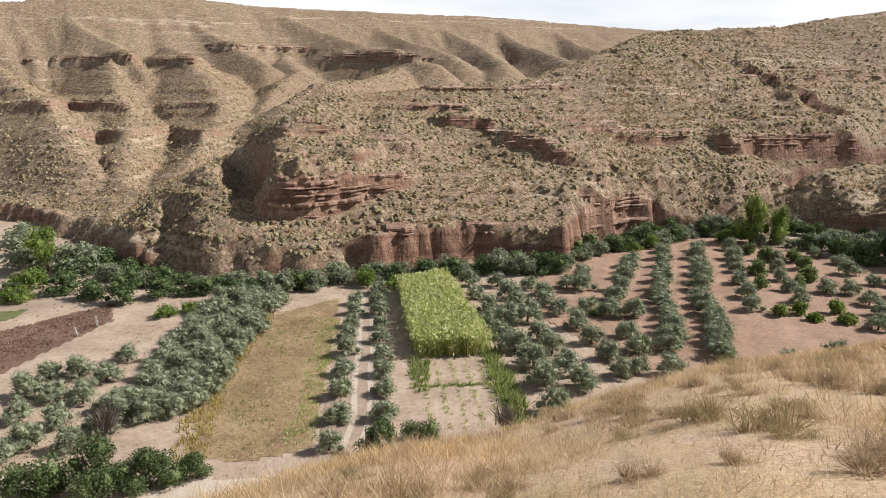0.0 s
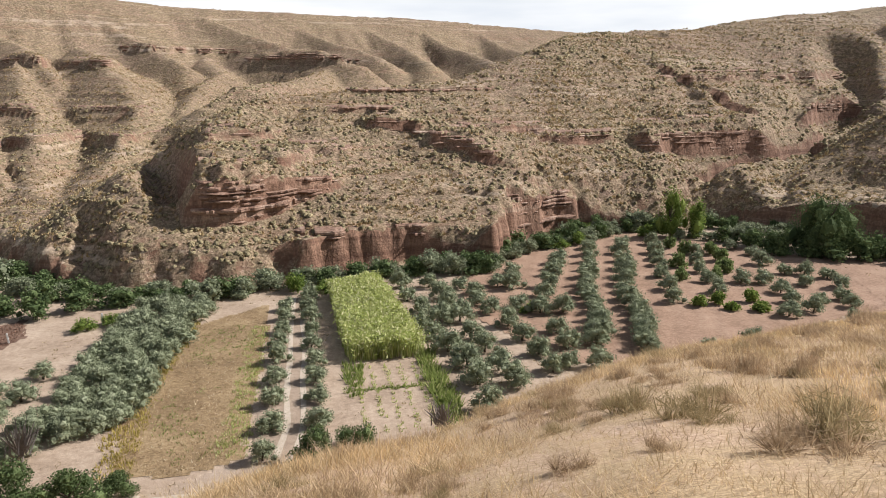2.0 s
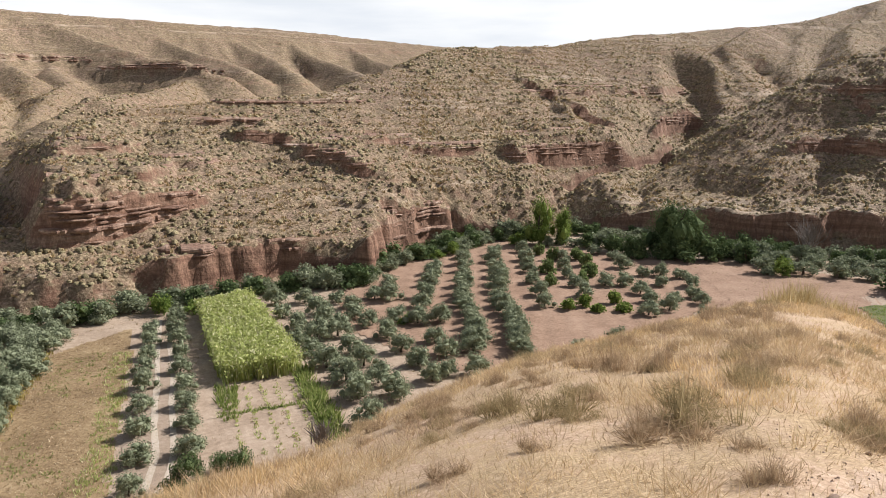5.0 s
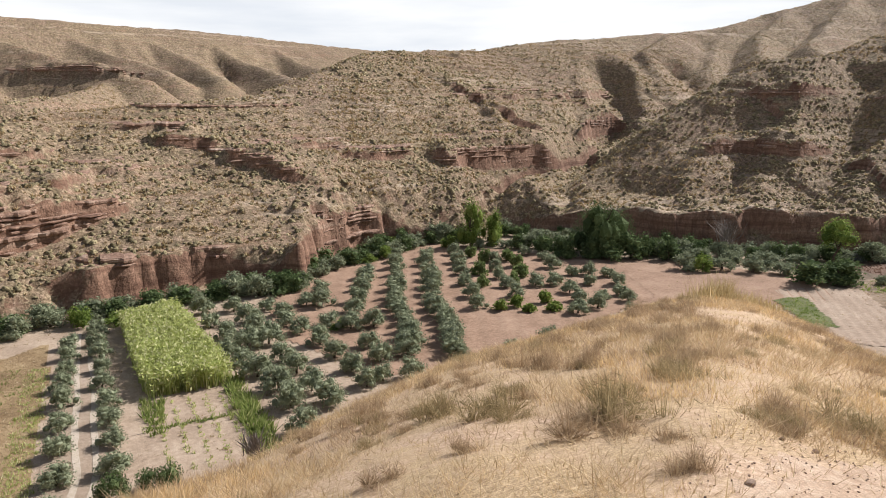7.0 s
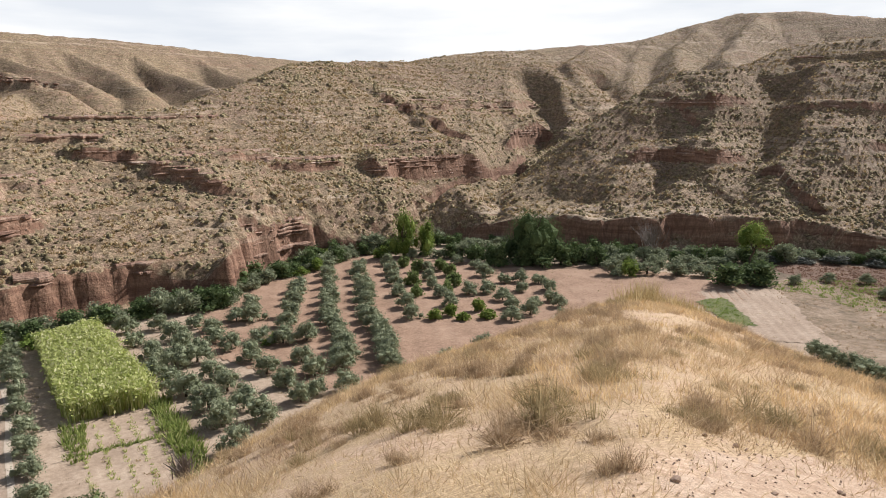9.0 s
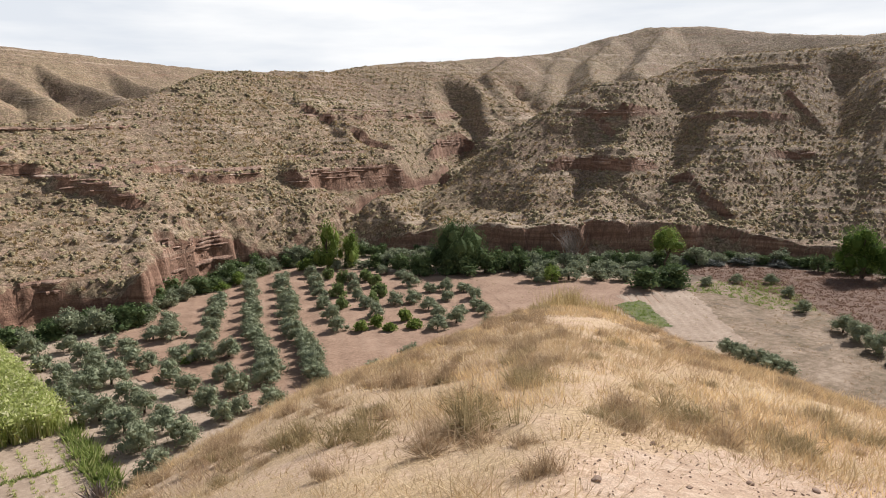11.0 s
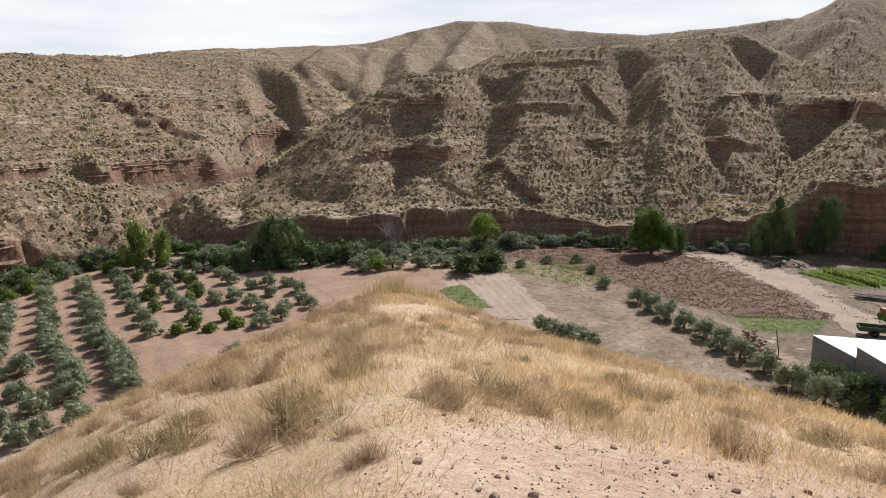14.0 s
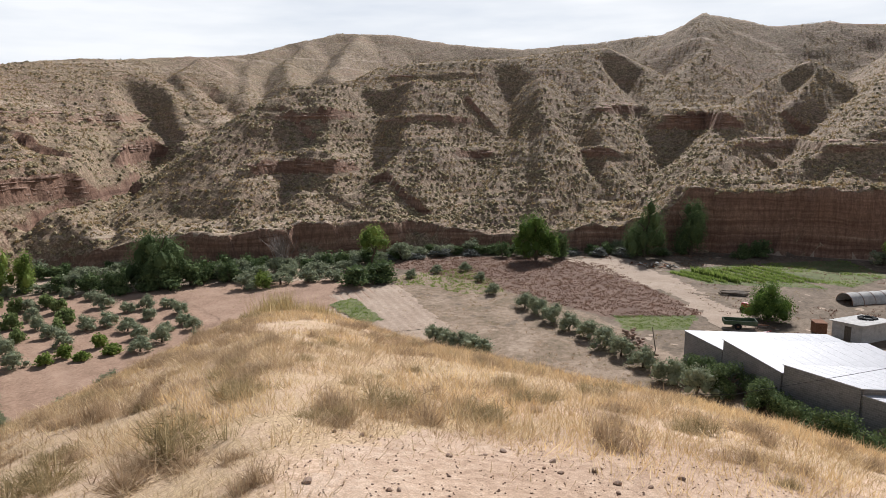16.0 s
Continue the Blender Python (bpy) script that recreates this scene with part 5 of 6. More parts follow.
for some, make, name, mat, label, seed in ((green, hill_shrubs, "hill_shrubs", SHRUB_LEAF, "low grey green shrubs scattered over the dry hills", 131), (~green, hill_tufts, "hill_tussocks", TUSSOCK, "straw coloured grass tussocks scattered over the dry hills", 135)):
    w = (0.32 + 0.78 * rng.uniform(0, 1, some.sum()) ** 1.5) * (1 - 0.3 * step(np.hypot(x[some], y[some]), 210, 300))
    make(name, x[some], y[some], w, w * rng.uniform(0.36, 0.62, some.sum()), mat, label, "shrubs", seed)

# ---- outcrops of harder rock ----
def outcrop(label, az0, az1, lows, talls, seed, start=84, reach=200):
    """The beds that stand out of a cliff, each following it at its own level."""
    r = np.arange(start, start + reach, 0.4)
    mid = radians(0.5 * (az0 + az1))
    d = r[np.argmax(land(r * math.sin(mid), r * math.cos(mid)) > lows[1])]
    n = int(max(12, radians(az1 - az0) * d / 0.5))
    az = np.radians(np.linspace(az0 + 0.4, az1 - 0.4, n))
    bend = np.interp(np.degrees(az), (az0, 0.5 * (az0 + az1), az1), lows) - lows[1]
    room = np.interp(np.degrees(az), (az0, 0.5 * (az0 + az1), az1), talls)
    rr, aa = np.meshgrid(r, az)
    heights = land(rr * np.sin(aa), rr * np.cos(aa))
    ob = tagged(new("rock_outcrop"), label, "rock", "sandstone ledges of the hills")
    tall = max(talls)
    z0, k = min(lows) + 0.1, 0
    while z0 < max(lows) + tall + 0.3:
        thick = (0.35, 0.6, 0.28, 0.8, 0.45)[(k + seed) % 5]
        first = r[np.argmax(heights > z0 + 0.4 * thick, axis=1)]
        x0, y0 = first * np.sin(az), first * np.cos(az)
        rough = fbm(x0, y0 + 40 * k, 2.6, 4, seed + k)
        patch = step(fbm(x0, y0 + 15 * k, 9, 2, seed + k + 60), -0.35, 0.05)
        within = step(z0 - lows[1] - bend, -0.8, 0.2) * step(room + bend + lows[1] - z0, -0.6, 0.4)
        front = first + 0.4 - (1.2 if tall > 5 else 0.9) * patch * within * (0.7 + 0.9 * rough) + 1.2 * (1 - within) - 0.3 * ((k * 3 + seed) % 4 == 1)
        end = np.minimum(np.arange(n), np.arange(n)[::-1]) * radians(az1 - az0) * d / n
        front = front + 1.6 * (1 - step(end, 0, 3.0)) + 0.35 * fbm(x0, y0 + 9 * k, 0.9, 2, seed + 80)
        t = thick * (0.85 + 0.3 * fbm(x0, y0, 4, 2, seed + 20 + k))
        lift = z0 + 0.25 * fbm(x0, y0, 9, 2, seed + 40)
        rings = [(front + 0.3, lift), (front + 0.02, lift + 0.25 * t), (front - 0.03, lift + 0.72 * t), (front + 0.15, lift + t), (front + 2.2, lift + t + 0.35), (front + 2.2, lift)]
        v = np.stack([np.stack([q * np.sin(az), q * np.cos(az), z], -1) for q, z in rings], 1).reshape(-1, 3)
        i, j = np.meshgrid(np.arange(n - 1), np.arange(6), indexing="ij")
        f = np.stack([i * 6 + j, (i + 1) * 6 + j, (i + 1) * 6 + (j + 1) % 6, i * 6 + (j + 1) % 6], -1).reshape(-1, 4)
        whole = np.concatenate([[False], (np.abs(np.diff(first)) < 1.5) & (first[1:] > start + 1), [False]])
        marks = np.flatnonzero(np.diff(whole.astype(int)))
        f = f.reshape(n - 1, 6, 4)
        for a, b in zip(marks[::2], marks[1::2]):
            if b - a > 4:
                part("rock_bed", mesh_of("rock_bed", v[a * 6:(b + 1) * 6], f[a:b].reshape(-1, 4) - a * 6, [ROCK]), ob)
        z0, k = z0 + thick * 1.25, k + 1
    return ob


BANK_BEDS = [(14.6, 22.6, (2.4, 2.2, 2.6), (5.4, 6.4, 4.6), 84, "steep bank of broken tan sandstone above the stream"), (-2.6, 4.4, (3.4, 3.6, 3.6), (2.4, 3.0, 2.4), 84, "crumbling red earth bank above the stream"), (5.0, 11.0, (4.0, 4.0, 3.4), (1.8, 2.2, 1.6), 84, "crumbling red earth bank above the stream")]
for k, (az0, az1, lows, talls, start, label) in enumerate(CLIFFS + BANK_BEDS):
    outcrop(label, az0, az1, lows, talls, 700 + 10 * k, start)

# ---- farm buildings ----
def slab(verts, faces, mat, name):
    return mesh_of(name, np.array(verts, float), np.array(faces), [mat])


CUBE = [[0, 3, 2, 1], [4, 5, 6, 7], [0, 1, 5, 4], [1, 2, 6, 5], [2, 3, 7, 6], [3, 0, 4, 7]]


def prism(name, base, low, tops, mat):
    """A block over a four-cornered base, each corner with its own height; its sides carry lengths in metres as UV."""
    v = [(x, y, low) for x, y in base] + [(x, y, z) for (x, y), z in zip(base, tops)]
    me = slab(v, CUBE, mat, name)
    uv = me.uv_layers.new(name="UVMap")
    for poly in me.polygons:
        n = poly.normal
        for li in poly.loop_indices:
            c = me.vertices[me.loops[li].vertex_index].co
            uv.data[li].uv = (c.x * -n.y + c.y * n.x, c.z) if abs(n.z) < 0.5 else (c.x, c.y)
    return me


def wall_of(name, p, q, thick, low, zp, zq, mat):
    p, q = Vector(p), Vector(q)
    n = (q - p).normalized()
    n = Vector((n.y, -n.x)) * thick
    base = [tuple(p), tuple(q), tuple(q + n), tuple(p + n)]
    if (q - p).cross(n) < 0:
        base = [base[3], base[2], base[1], base[0]]
        return prism(name, base, low, [zp, zq, zq, zp], mat)
    return prism(name, base, low, [zp, zq, zq, zp], mat)


def shed(p, q, depth, zp, zq, label, sheet=WHITE_SHEET):
    """A lean-to of concrete block: four walls and a white sheet roof with seams, its front wall from p to q."""
    p, q = Vector(p), Vector(q)
    away = (q - p).normalized()
    away = Vector((0.35, -0.937)) * depth
    ob = tagged(new("shed"), label, "shed", "block sheds beside the garden")
    low = -0.2
    part("front_wall", wall_of("front_wall", p, q, -0.2, low, zp, zq, BLOCK), ob)
    part("back_wall", wall_of("back_wall", p + away, q + away, 0.2, low, zp, zq, BLOCK), ob)
    n = (q - p).normalized() * 0.2
    a = away.normalized() * 0.21
    part("side_wall", prism("side_wall", [tuple(p + a), tuple(p + n + a), tuple(p + n + away - a), tuple(p + away - a)], low, [zp] * 4, BLOCK), ob)
    part("side_wall", prism("side_wall", [tuple(q - n + a), tuple(q + a), tuple(q + away - a), tuple(q - n + away - a)], low, [zq] * 4, BLOCK), ob)
    e = (q - p).normalized() * 0.12
    o = away.normalized() * 0.05
    r = [p - e - o, q + e - o, q + e + away + o, p - e + away + o]
    tz = [zp, zq, zq, zp]
    me = slab([(c.x, c.y, z + 0.01) for c, z in zip(r, tz)] + [(c.x, c.y, z + 0.09) for c, z in zip(r, tz)], CUBE, sheet, "roof")
    roof = part("roof", me, ob)
    count = max(3, int(depth / 1.1))
    for k in range(1, count):
        s = away * (k / count)
        g = away.normalized() * 0.03
        c = [p - e + s, q + e + s, q + e + s + g, p - e + s + g]
        part("roof_seam", slab([(w.x, w.y, z + 0.08) for w, z in zip(c, tz)] + [(w.x, w.y, z + 0.098) for w, z in zip(c, tz)], CUBE, sheet, "roof_seam"), roof)
    return ob


shed((79.3, 10.7), (75.2, 6.4), 15, 3.3, 2.95, "low grey block shed with grey sheet roof", GREY_SHEET)
shed((75.0, 6.3), (69.9, 0.7), 14, 4.1, 3.1, "long grey block shed with sloping white roof")
shed((69.7, 0.5), (66.4, -5.5), 14, 3.95, 3.8, "grey block shed with broad white roof")
shed((66.2, -5.7), (62.5, -12.0), 14, 3.3, 3.2, "grey block shed with white roof beside shrubs")


def box(name, x0, y0, z0, x1, y1, z1, mat, soft=0.02):
    """A block with softened edges."""
    bm = bmesh.new()
    bmesh.ops.create_cube(bm, size=1)
    for v in bm.verts:
        v.co = Vector((x0 + (v.co.x + 0.5) * (x1 - x0), y0 + (v.co.y + 0.5) * (y1 - y0), z0 + (v.co.z + 0.5) * (z1 - z0)))
    bmesh.ops.bevel(bm, geom=bm.edges[:], offset=soft, segments=1, affect="EDGES")
    me = bpy.data.meshes.new(name)
    bm.to_mesh(me)
    bm.free()
    me.materials.append(mat)
    return me


def wheel(x, y, radius, parent):
    bm = bmesh.new()
    bmesh.ops.create_cone(bm, cap_ends=True, segments=16, radius1=radius, radius2=radius, depth=0.22)
    bmesh.ops.bevel(bm, geom=bm.edges[:], offset=0.04, segments=2, affect="EDGES")
    bmesh.ops.rotate(bm, verts=bm.verts, matrix=Matrix.Rotation(radians(90), 3, "X"))
    bmesh.ops.translate(bm, verts=bm.verts, vec=(x, y, radius))
    me = bpy.data.meshes.new("tyre")
    bm.to_mesh(me)
    bm.free()
    me.materials.append(RUBBER)
    w = part("wheel", me, parent)
    part("rim", box("rim", x - radius * 0.5, y - 0.125, radius * 0.5, x + radius * 0.5, y + 0.125, radius * 1.5, RUST, 0.1), w)


trailer = tagged(new("farm_trailer"), "faded green farm trailer on two wheels", "trailer")
part("bed", box("bed", -2.0, -0.9, 0.62, 2.0, 0.9, 0.74, GREEN_PAINT), trailer)
for name, x0, y0, x1, y1 in (("sideboard", -2.0, -0.95, 2.0, -0.88), ("sideboard", -2.0, 0.88, 2.0, 0.95), ("headboard", 1.93, -0.88, 2.0, 0.88), ("tailboard", -2.0, -0.88, -1.93, 0.88)):
    part(name, box(name, x0, y0, 0.74, x1, y1, 1.18, GREEN_PAINT), trailer)
part("drawbar", box("drawbar", 2.0, -0.07, 0.5, 3.5, 0.07, 0.64, RUST), trailer)
part("axle", box("axle", -0.4, -0.8, 0.38, -0.28, 0.8, 0.5, RUST), trailer)
wheel(-0.34, -0.98, 0.44, trailer)
wheel(-0.34, 0.98, 0.44, trailer)
trailer.matrix_basis = pose(95.2, 6.2, at_ground(95.2, 6.2), 0, 0, -75)

tiller = tagged(new("rotary_tiller"), "small red motor tiller parked by a tree", "machine")
part("hood", box("hood", -0.7, -0.35, 0.55, 0.5, 0.35, 1.25, RED_PAINT, 0.1), tiller)
part("engine", box("engine", -0.5, -0.3, 0.3, 0.6, 0.3, 0.56, RUST, 0.04), tiller)
part("handlebar", box("handlebar", -1.7, -0.3, 1.1, -0.6, 0.3, 1.18, RUST, 0.02), tiller)
wheel(0.2, -0.45, 0.36, tiller)
wheel(0.2, 0.45, 0.36, tiller)
tiller.matrix_basis = pose(104.6, 6.2, at_ground(104.6, 6.2), 0, 0, 60)

stack = tagged(new("timber_pile"), "loose pile of weathered planks", "timber")
for k in range(14):
    me = box("plank", -1.9, -0.11, 0.0, 1.9, 0.11, 0.09, OLD_WOOD, 0.01)
    ob = part("plank", me, stack)
    ob.matrix_basis = pose(rng.normal() * 0.3, -0.9 + 0.3 * (k % 7), 0.0 + 0.3 * (k // 7) + 0.05 * (k % 2), rng.normal() * 4, rng.normal() * 3, rng.normal() * 9)
stack.matrix_basis = pose(114.5, 8.6, at_ground(114.5, 8.6) + 0.05, 0, 0, 100)

heap = tagged(new("scrap_heap"), "heap of broken boards and pale rubble", "rubble")
for k in range(22):
    w = rng.uniform(0.3, 1.1)
    me = box("board", -w, -0.2, 0, w, 0.2, rng.uniform(0.05, 0.3), (PLASTER, OLD_WOOD, RUST)[k % 3], 0.02)
    ob = part("board", me, heap)
    ob.matrix_basis = pose(rng.normal() * 1.2, rng.normal() * 1.9, 0.05 + abs(rng.normal()) * 0.2, rng.normal() * 15, rng.normal() * 15, rng.uniform(0, 180))
heap.matrix_basis = pose(132, 23.5, at_ground(132, 23.5), 0, 0, 0)

hut = tagged(new("hut"), "small whitewashed hut with patched sheet roof", "hut")
part("wall", prism("wall", [(-2.6, -2), (2.6, -2), (2.6, -1.8), (-2.6, -1.8)], -0.1, [2.3, 2.3, 2.3, 2.3], PLASTER), hut)
part("wall", prism("wall", [(-2.6, 1.8), (2.6, 1.8), (2.6, 2), (-2.6, 2)], -0.1, [2.0] * 4, PLASTER), hut)
part("wall", prism("wall", [(-2.6, -1.79), (-2.4, -1.79), (-2.4, 1.79), (-2.6, 1.79)], -0.1, [2.3, 2.3, 2.0, 2.0], PLASTER), hut)
part("wall", prism("wall", [(2.4, -1.79), (2.6, -1.79), (2.6, 1.79), (2.4, 1.79)], -0.1, [2.3, 2.3, 2.0, 2.0], PLASTER), hut)
part("roof", slab([(-2.9, -2.3, 2.33), (2.9, -2.3, 2.33), (2.9, 2.3, 1.99), (-2.9, 2.3, 1.99), (-2.9, -2.3, 2.41), (2.9, -2.3, 2.41), (2.9, 2.3, 2.07), (-2.9, 2.3, 2.07)], CUBE, PLASTER, "roof"), hut)
part("door", box("door", -2.64, -0.6, 0, -2.6, 0.3, 1.8, OLD_WOOD, 0.01), hut, "dark wooden door")
for k in range(9):
    g = 2 * math.pi * k / 9
    me = box("roof_weight", -0.3, -0.3, 0, 0.3, 0.3, 0.18, RUBBER, 0.08)
    part("roof_weight", me, hut, "old tyre piece").matrix_basis = pose(1.2 + 0.9 * math.cos(g), 0.2 + 0.8 * math.sin(g), 2.25, 0, 0, 40 * k)
hut.matrix_basis = pose(97.5, -7.5, at_ground(97.5, -7.5), 0, 0, -40)

tank = tagged(new("feed_bin"), "rusty brown metal bin beside a hut", "bin")
part("body", box("body", -0.9, -0.7, 0, 0.9, 0.7, 1.4, RUST, 0.12), tank)
part("lid", box("lid", -0.95, -0.75, 1.4, 0.95, 0.75, 1.48, RUST, 0.03), tank)
tank.matrix_basis = pose(97.6, -2.9, at_ground(97.6, -2.9), 0, 0, 20)

tunnel = tagged(new("crop_tunnel"), "low tunnel of pale plastic sheet", "tunnel")
n = 10
v = [(x, 1.6 * math.cos(math.pi * k / n), 1.5 * math.sin(math.pi * k / n)) for x in np.linspace(-4, 4, 9) for k in range(n + 1)]
f = [[i * (n + 1) + k, (i + 1) * (n + 1) + k, (i + 1) * (n + 1) + k + 1, i * (n + 1) + k + 1] for i in range(8) for k in range(n)]
part("cover", mesh_of("cover", np.array(v), np.array(f), [PLASTER], True), tunnel)
for i in range(5):
    g = [Vector((-4 + 2 * i, 1.63 * math.cos(math.pi * k / n), 1.53 * math.sin(math.pi * k / n))) for k in range(n + 1)]
    v = [p + o for p in g for o in (Vector((-0.04, 0, 0)), Vector((0.04, 0, 0)), Vector((0.04, 0, 0.03)), Vector((-0.04, 0, 0.03)))]
    f = [[k * 4 + j, k * 4 + (j + 1) % 4, k * 4 + 4 + (j + 1) % 4, k * 4 + 4 + j] for k in range(n) for j in range(4)]
    part("hoop", mesh_of("hoop", np.array(v), np.array(f), [RUST]), tunnel)
tunnel.matrix_basis = pose(118.5, -9.5, at_ground(118.5, -9.5), 0, 0, -50)

post = tagged(new("wooden_post"), "thin leaning wooden post by a terrace wall", "post")
part("shaft", trunk_mesh("shaft", 4.0, 0.06, 0, 0, 860, OLD_WOOD), post)
post.matrix_basis = pose(76.6, 13.6, at_ground(76.6, 13.6), 2, -2, 0)


for x, y, tall in ((-31.7, 76.5, 1.1), (-32.6, 73.4, 1.0), (-35.3, 60.8, 1.2), (-23.7, 81.0, 1.3)):
    ob = tagged(new("fence_post"), "short pale concrete fence post", "post", "fence posts by the fields")
    part("shaft", box("shaft", -0.09, -0.09, -0.1, 0.09, 0.09, tall, PLASTER, 0.02), ob)
    ob.matrix_basis = pose(x, y, at_ground(x, y), rng.normal() * 3, rng.normal() * 3, 20)
for k in range(5):
    ob = tagged(new("board", box("board", -1.0, -0.12, 0, 1.0, 0.12, 0.06, (RED_PAINT, PLASTER)[k % 2], 0.01)), "loose painted board lying by the trailer", "board", "boards by the trailer")
    ob.matrix_basis = pose(93.2 + 0.15 * k, 4.4 - 0.35 * k, at_ground(93.2, 4.4) + 0.06 + 0.05 * k, 4, -3, -60 + 6 * k)


def cable(points, label):
    line = bpy.data.curves.new("cable", "CURVE")
    line.dimensions, line.bevel_depth = "3D", 0.02
    s = line.splines.new("POLY")
    s.points.add(len(points) - 1)
    for q, p in zip(s.points, points):
        q.co = (*p, 1)
    line.materials.append(RUBBER)
    return tagged(new("overhead_cable", line), label, "cable")


cable([(47.5, 16.5, 6.0), (54.7, 8.4, 5.0), (58.0, 3.7, 4.75), (63.2, -1.5, 4.9), (69.1, -7.6, 5.2), (80.0, -19.0, 6.5)], "thin dark cable hanging in front of the sheds")

# ---- stones ----
def stone_mesh(seed, flat=0.6):
    r = np.random.default_rng(seed)
    bm = bmesh.new()
    bmesh.ops.create_icosphere(bm, subdivisions=2, radius=0.5)
    cut = [(Vector(r.normal(size=3)).normalized(), r.uniform(0.28, 0.42)) for _ in range(7)]
    for v in bm.verts:
        for n, d in cut:
            over = v.co.dot(n) - d
            if over > 0:
                v.co -= n * over
        v.co.z *= flat
    me = bpy.data.meshes.new("stone")
    bm.to_mesh(me)
    bm.free()
    me.materials.append(STONE)
    return me


STONES = [stone_mesh(870 + k, 0.55 + 0.05 * (k % 4)) for k in range(6)]
terrace = tagged(new("terrace_wall"), "crumbling dry stone terrace wall beside olives", "wall")
for k in range(70):
    s = rng.uniform(0, 1)
    x, y = 86.5 - 9.2 * s + rng.normal() * 0.4, 18.6 - 5.0 * s + rng.normal() * 0.4
    ob = part("stone", STONES[k % 6], terrace)
    w = rng.uniform(0.35, 0.8)
    ob.matrix_basis = pose(x, y, at_ground(x, y) + rng.uniform(0, 0.9), 0, 0, rng.uniform(0, 360)) @ Matrix.Diagonal((w, w, w, 1))

# ---- the hilltop underfoot ----
def loose_stone(az, dist, size, label="loose brown stone lying on dry ground"):
    x, y = dist * math.sin(radians(az)), dist * math.cos(radians(az))
    ob = tagged(new("stone", STONES[rng.integers(6)]), label, "stone", "stones on the hilltop")
    ob.matrix_basis = pose(x, y, at_ground(x, y) + 0.12 * size, rng.normal() * 10, rng.normal() * 10, rng.uniform(0, 360)) @ Matrix.Diagonal((size, size * rng.uniform(0.6, 1), size * rng.uniform(0.6, 1), 1))


for az, dist, size in ((72, 5.1, 0.09), (76, 4.9, 0.10), (61, 4.6, 0.09), (80.3, 4.9, 0.13), (83, 4.6, 0.12), (86, 4.75, 0.16), (92.2, 4.6, 0.2), (94, 4.7, 0.17), (63, 6.1, 0.08), (67, 4.3, 0.07), (89, 5.9, 0.1), (78, 4.2, 0.1), (70.5, 4.2, 0.06), (58, 4.9, 0.06)):
    loose_stone(az, dist, size)
for k in range(90):
    loose_stone(rng.uniform(50, 98), rng.uniform(3.4, 6.8), 0.02 + 0.08 * rng.uniform() ** 2)
x, y = scatter(2600, 46, 100, 2.4, 7.5, 1.2)
p = np.stack([x, y, land(x, y) + 0.004], -1)
r = np.random.default_rng(880)
size = r.uniform(0.003, 0.014, len(x))[:, None, None]
octa = np.array([[1, 0, 0], [0, 1, 0], [-1, 0, 0], [0, -1, 0], [0, 0, 0.7], [0, 0, -0.7]])
v = p[:, None, :] + size * octa[None] * r.uniform(0.6, 1.3, (len(x), 6, 1))
tri = np.array([[0, 1, 4], [1, 2, 4], [2, 3, 4], [3, 0, 4], [1, 0, 5], [2, 1, 5], [3, 2, 5], [0, 3, 5]])
gravel = new("gravel", mesh_of("gravel", v.reshape(-1, 3), (tri[None] + 6 * np.arange(len(x))[:, None, None]).reshape(-1, 3), [STONE]))
tagged(gravel, "brown gravel strewn over bare ground", "gravel", kind="stuff")


def dry_bush_mesh(seed, mat, width, height, count, thick):
    """A twiggy bush: several tufts of thin crooked stems, with short side twigs, in an uneven hump."""
    r = np.random.default_rng(seed)
    tufts = 11
    g0, r0 = r.uniform(0, 2 * np.pi, tufts), 0.42 * width * np.sqrt(r.uniform(0, 1, tufts))
    tall = height * r.uniform(0.45, 1.1, tufts)
    own = r.integers(0, tufts, count)
    foot = np.stack([np.cos(g0) * r0, np.sin(g0) * r0, np.zeros(tufts)], -1)[own]
    g, rr = r.uniform(0, 2 * np.pi, count), np.sqrt(r.uniform(0, 1, count))
    away = np.stack([np.cos(g), np.sin(g), np.zeros(count)], -1) * rr[:, None] * width
    base = foot + 0.10 * away
    tip = foot + 0.34 * away + r.normal(0, 0.05, (count, 3)) * width
    tip[:, 2] = tall[own] * (1.05 - 0.6 * rr ** 2) * r.uniform(0.5, 1.15, count)
    at = r.uniform(0.25, 0.95, (count, 1))
    b2 = base + (tip - base) * at
    t2 = b2 + r.normal(0, 0.10, (count, 3)) * width + np.array([0, 0, 0.06 * height])
    t2[:, 2] = np.maximum(t2[:, 2], 0.02)
    a, e = np.concatenate([base, b2]), np.concatenate([tip, t2])
    s = np.cross(e - a, r.normal(size=a.shape))
    s /= np.linalg.norm(s, axis=1, keepdims=True) + 1e-9
    s *= thick * r.uniform(0.5, 1.3, (len(a), 1))
    v = np.stack([a - s, a + s, e], 1).reshape(-1, 3)
    f = np.arange(3 * len(a)).reshape(-1, 3)
    return mesh_of("dry_bush", v, f, [mat])


BUSHES = {"brown": [dry_bush_mesh(890 + k, TWIG, 1, 0.75, 470, 0.0065) for k in range(3)], "olive": [dry_bush_mesh(895 + k, THYME, 1, 0.7, 470, 0.007) for k in range(3)]}
WORDS = {"brown": "brown twiggy dead bush in dry grass", "olive": "low olive green scrub bush in dry grass"}


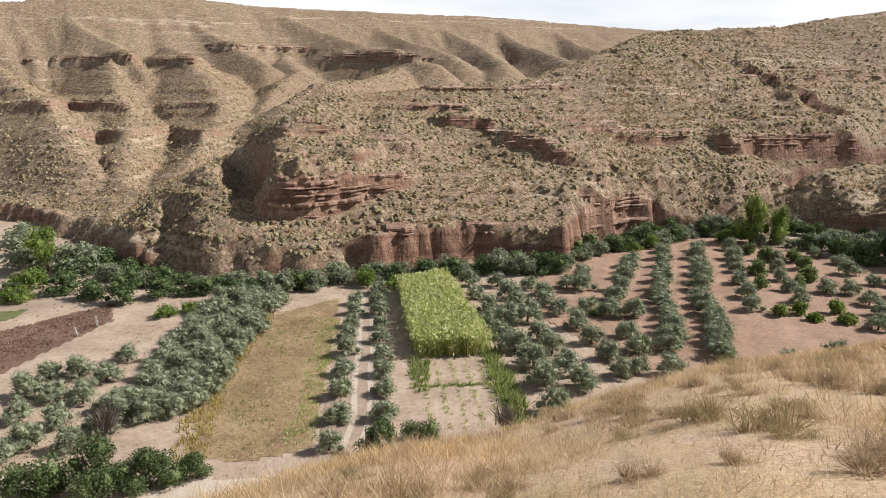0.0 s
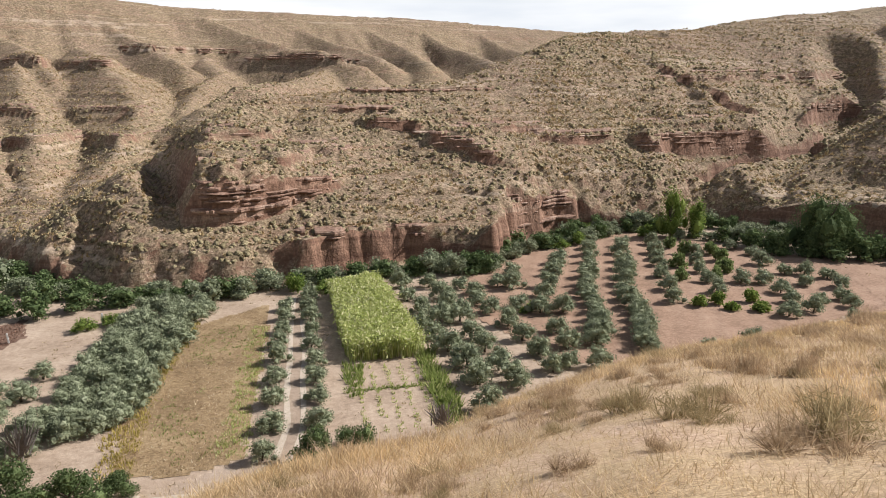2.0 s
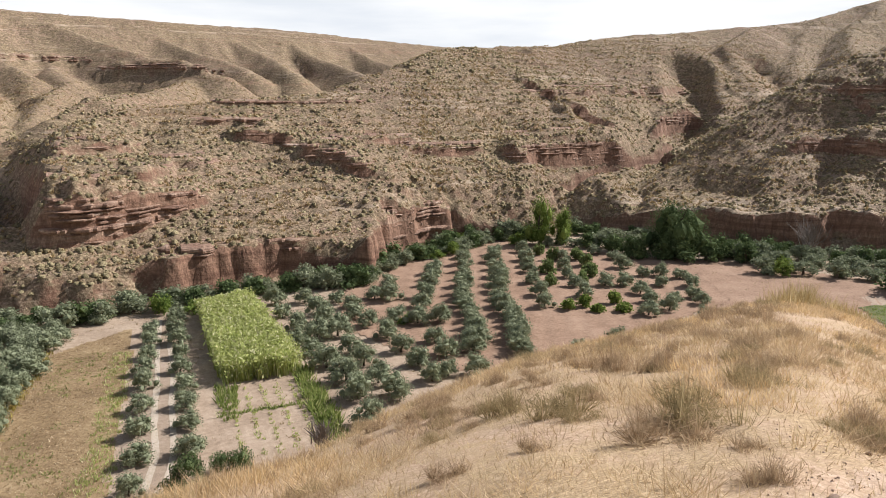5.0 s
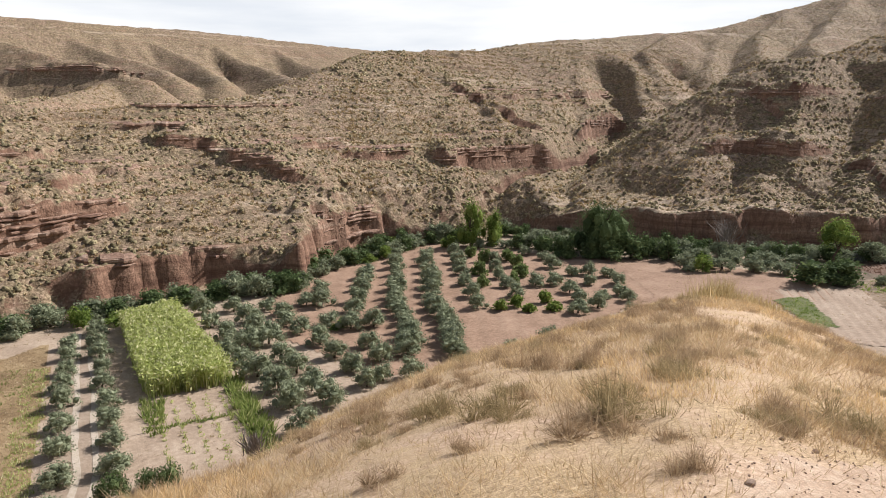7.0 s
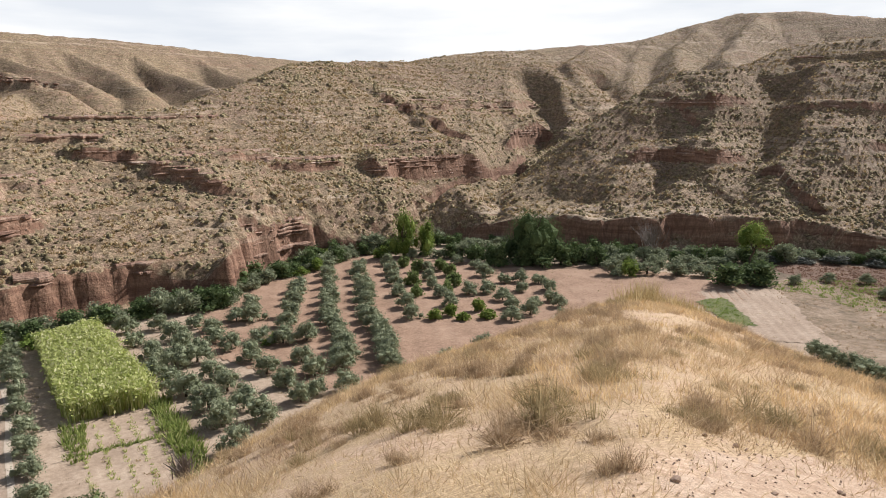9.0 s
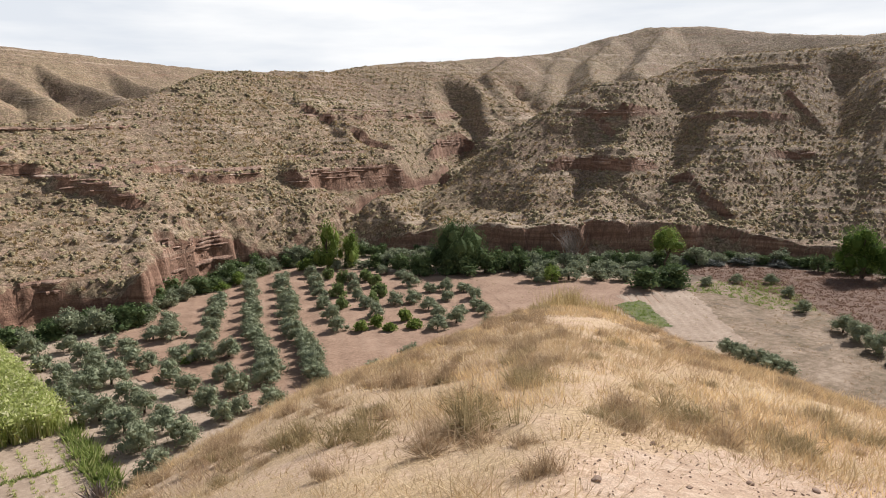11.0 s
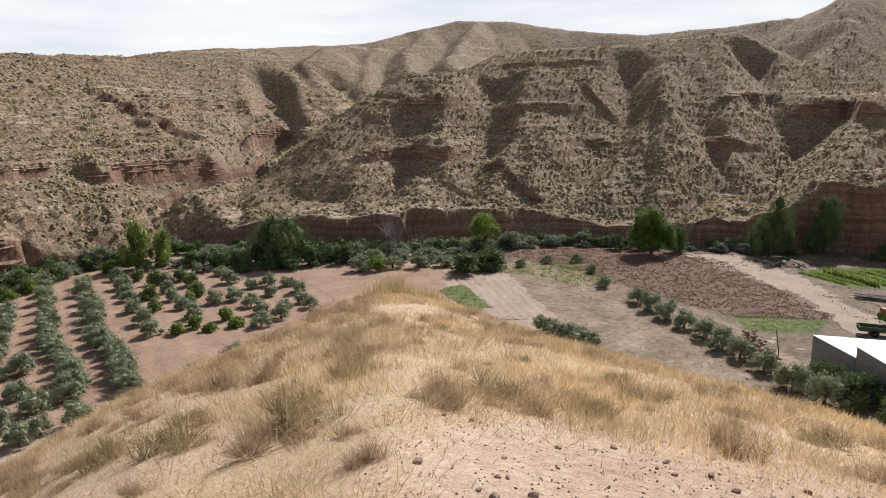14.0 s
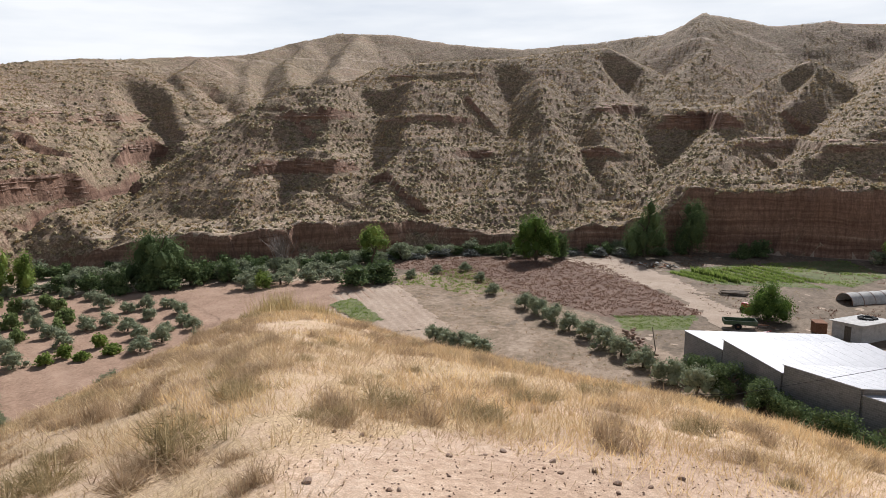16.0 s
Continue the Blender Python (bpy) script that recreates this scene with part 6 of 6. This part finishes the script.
def dry_bush(kind, az, dist, width):
    x, y = dist * math.sin(radians(az)), dist * math.cos(radians(az))
    width *= 0.85
    if at_ground(x, y) < 2 or (az > 47 and dist < 6.6):
        return
    ob = tagged(new("dry_bush", BUSHES[kind][rng.integers(3)]), WORDS[kind], "bush", "low bushes of the hilltop")
    ob.matrix_basis = pose(x, y, at_ground(x, y) - 0.02, 0, 0, rng.uniform(0, 360)) @ Matrix.Diagonal((width * rng.uniform(0.8, 1.2), width * rng.uniform(0.8, 1.2), width * rng.uniform(0.4, 0.75), 1))


for kind, az, dist, width in (("olive", 42, 7.0, 1.1), ("brown", 40, 6.2, 0.9), ("olive", 46, 9.5, 1.0), ("olive", 65.5, 8.2, 1.0), ("brown", 59.5, 7.6, 0.9), ("olive", 57, 8.4, 1.0), ("brown", 77, 7.4, 0.9), ("brown", 55, 22, 1.6),
                              ("brown", 57.5, 17, 1.0), ("brown", 60, 19, 1.2), ("olive", 27, 9, 1.0), ("olive", 31, 8, 1.0), ("brown", 35, 12, 1.3), ("brown", 37, 17, 1.2), ("brown", 40, 21, 1.4), ("brown", 43, 25, 1.5), ("brown", 94, 6.0, 0.7),
                              ("brown", 46, 22, 1.3), ("olive", 70, 10, 0.9), ("olive", 83, 9.5, 1.0), ("brown", 87, 11, 0.9), ("olive", 75, 12, 0.9), ("brown", 66, 15, 1.2)):
    dry_bush(kind, az, dist, width)
for k in range(90):
    dist = 9 + 26 * rng.uniform(0, 1)
    dry_bush("brown" if rng.uniform() < 0.75 else "olive", rng.uniform(14, 50), dist, rng.uniform(0.5, 1.0) * (0.75 + 0.018 * dist))
for k in range(240):
    dist = 4.6 + 33 * rng.uniform(0, 1) ** 1.3
    dry_bush("brown" if rng.uniform() < 0.6 else "olive", rng.uniform(-5, 98), dist, rng.uniform(0.4, 0.9) * (0.7 + 0.012 * dist))

x, y = scatter(30000, -32, 98, 2.0, 46, 1.2)
# tussocks of longer grass among the short
cx, cy = scatter(2300, -32, 98, 4.2, 44, 1.1)
lush = fbm(cx, cy, 3.5, 3, 165) + rng.uniform(-0.25, 0.25, len(cx)) > -0.05
cx, cy = np.repeat(cx[lush], 11), np.repeat(cy[lush], 11)
wide = 0.10 + 0.004 * np.hypot(cx, cy)
sx, sy = cx + rng.normal(0, 1, len(cx)) * wide, cy + rng.normal(0, 1, len(cx)) * wide
tall = np.concatenate([rng.uniform(0.03, 0.09, len(x)), rng.uniform(0.10, 0.28, len(sx))])
x, y = np.concatenate([x, sx]), np.concatenate([y, sy])
far, az = np.hypot(x, y), np.degrees(np.arctan2(x, y))
cover = step(fbm(x, y, 3.0, 3, 63), -0.5, 0.0)
sandy = step(az, 46, 58) * (1 - step(far, 5.2, 8.0))
keep = (land(x, y) > 3) & (rng.uniform(0, 1, len(x)) < (0.25 + 0.75 * cover) * (1 - 0.97 * sandy))
x, y, far, tall = x[keep], y[keep], far[keep], tall[keep]
sheet_of_tufts("dry_grass", x, y, tall, rng.uniform(0.3, 0.7, len(x)), 10, GRASS, "tufts of straw coloured dry grass on the hilltop", "grass", 64, 1.7, 0.004 + 0.0005 * far)
x, y = scatter(34000, -32, 98, 4.2, 46, 1.1)
sandy = step(np.degrees(np.arctan2(x, y)), 46, 58) * (1 - step(np.hypot(x, y), 5.4, 8.2))
keep = (land(x, y) > 3) & (fbm(x, y, 3.4, 4, 67, 0.65) + rng.uniform(-0.2, 0.2, len(x)) > -0.04) & (rng.uniform(0, 1, len(x)) > sandy)
x, y = x[keep], y[keep]
sheet_of_tufts("golden_grass", x, y, rng.uniform(0.07, 0.24, len(x)), rng.uniform(0.3, 0.7, len(x)), 14, GOLD, "patches of short golden dry grass", "grass", 68, 0.9, 0.004 + 0.0005 * np.hypot(x, y))
cx, cy = scatter(800, -32, 98, 6.5, 42, 1.1)
lush = (fbm(cx, cy, 4.2, 3, 167) > -0.05) & ((np.hypot(cx, cy) > 7.6) | (np.degrees(np.arctan2(cx, cy)) < 46))
cx, cy = np.repeat(cx[lush], 7), np.repeat(cy[lush], 7)
wide = 0.14 + 0.006 * np.hypot(cx, cy)
x, y = cx + rng.normal(0, 1, len(cx)) * wide, cy + rng.normal(0, 1, len(cx)) * wide
keep = land(x, y) > 3
x, y = x[keep], y[keep]
far = np.hypot(x, y)
sheet_of_tufts("dry_scrub", x, y, rng.uniform(0.08, 0.26, len(x)), rng.uniform(0.3, 0.6, len(x)), 16, SCRUB, "brown dead scrub among the dry grass", "scrub", 168, 1.5, 0.004 + 0.0004 * far)
# tall reed grass on the brow
for k in range(13):
    a, d = 47.2 + 0.5 * k + rng.normal() * 0.5, 39 + rng.normal() * 2.0
    tall = rng.uniform(0.8, 1.75) * (1 - 0.06 * abs(k - 5))
    px, py = d * math.sin(radians(a)) + rng.normal(0, 0.45, 14), d * math.cos(radians(a)) + rng.normal(0, 0.45, 14)
    sheet_of_tufts("reed_clump", px, py, tall * rng.uniform(0.6, 1.15, 14), np.full(14, 0.35), 11, REED, "tall clump of dry straw coloured reed grass", "reeds", 900 + k, 0.55, 0.028)
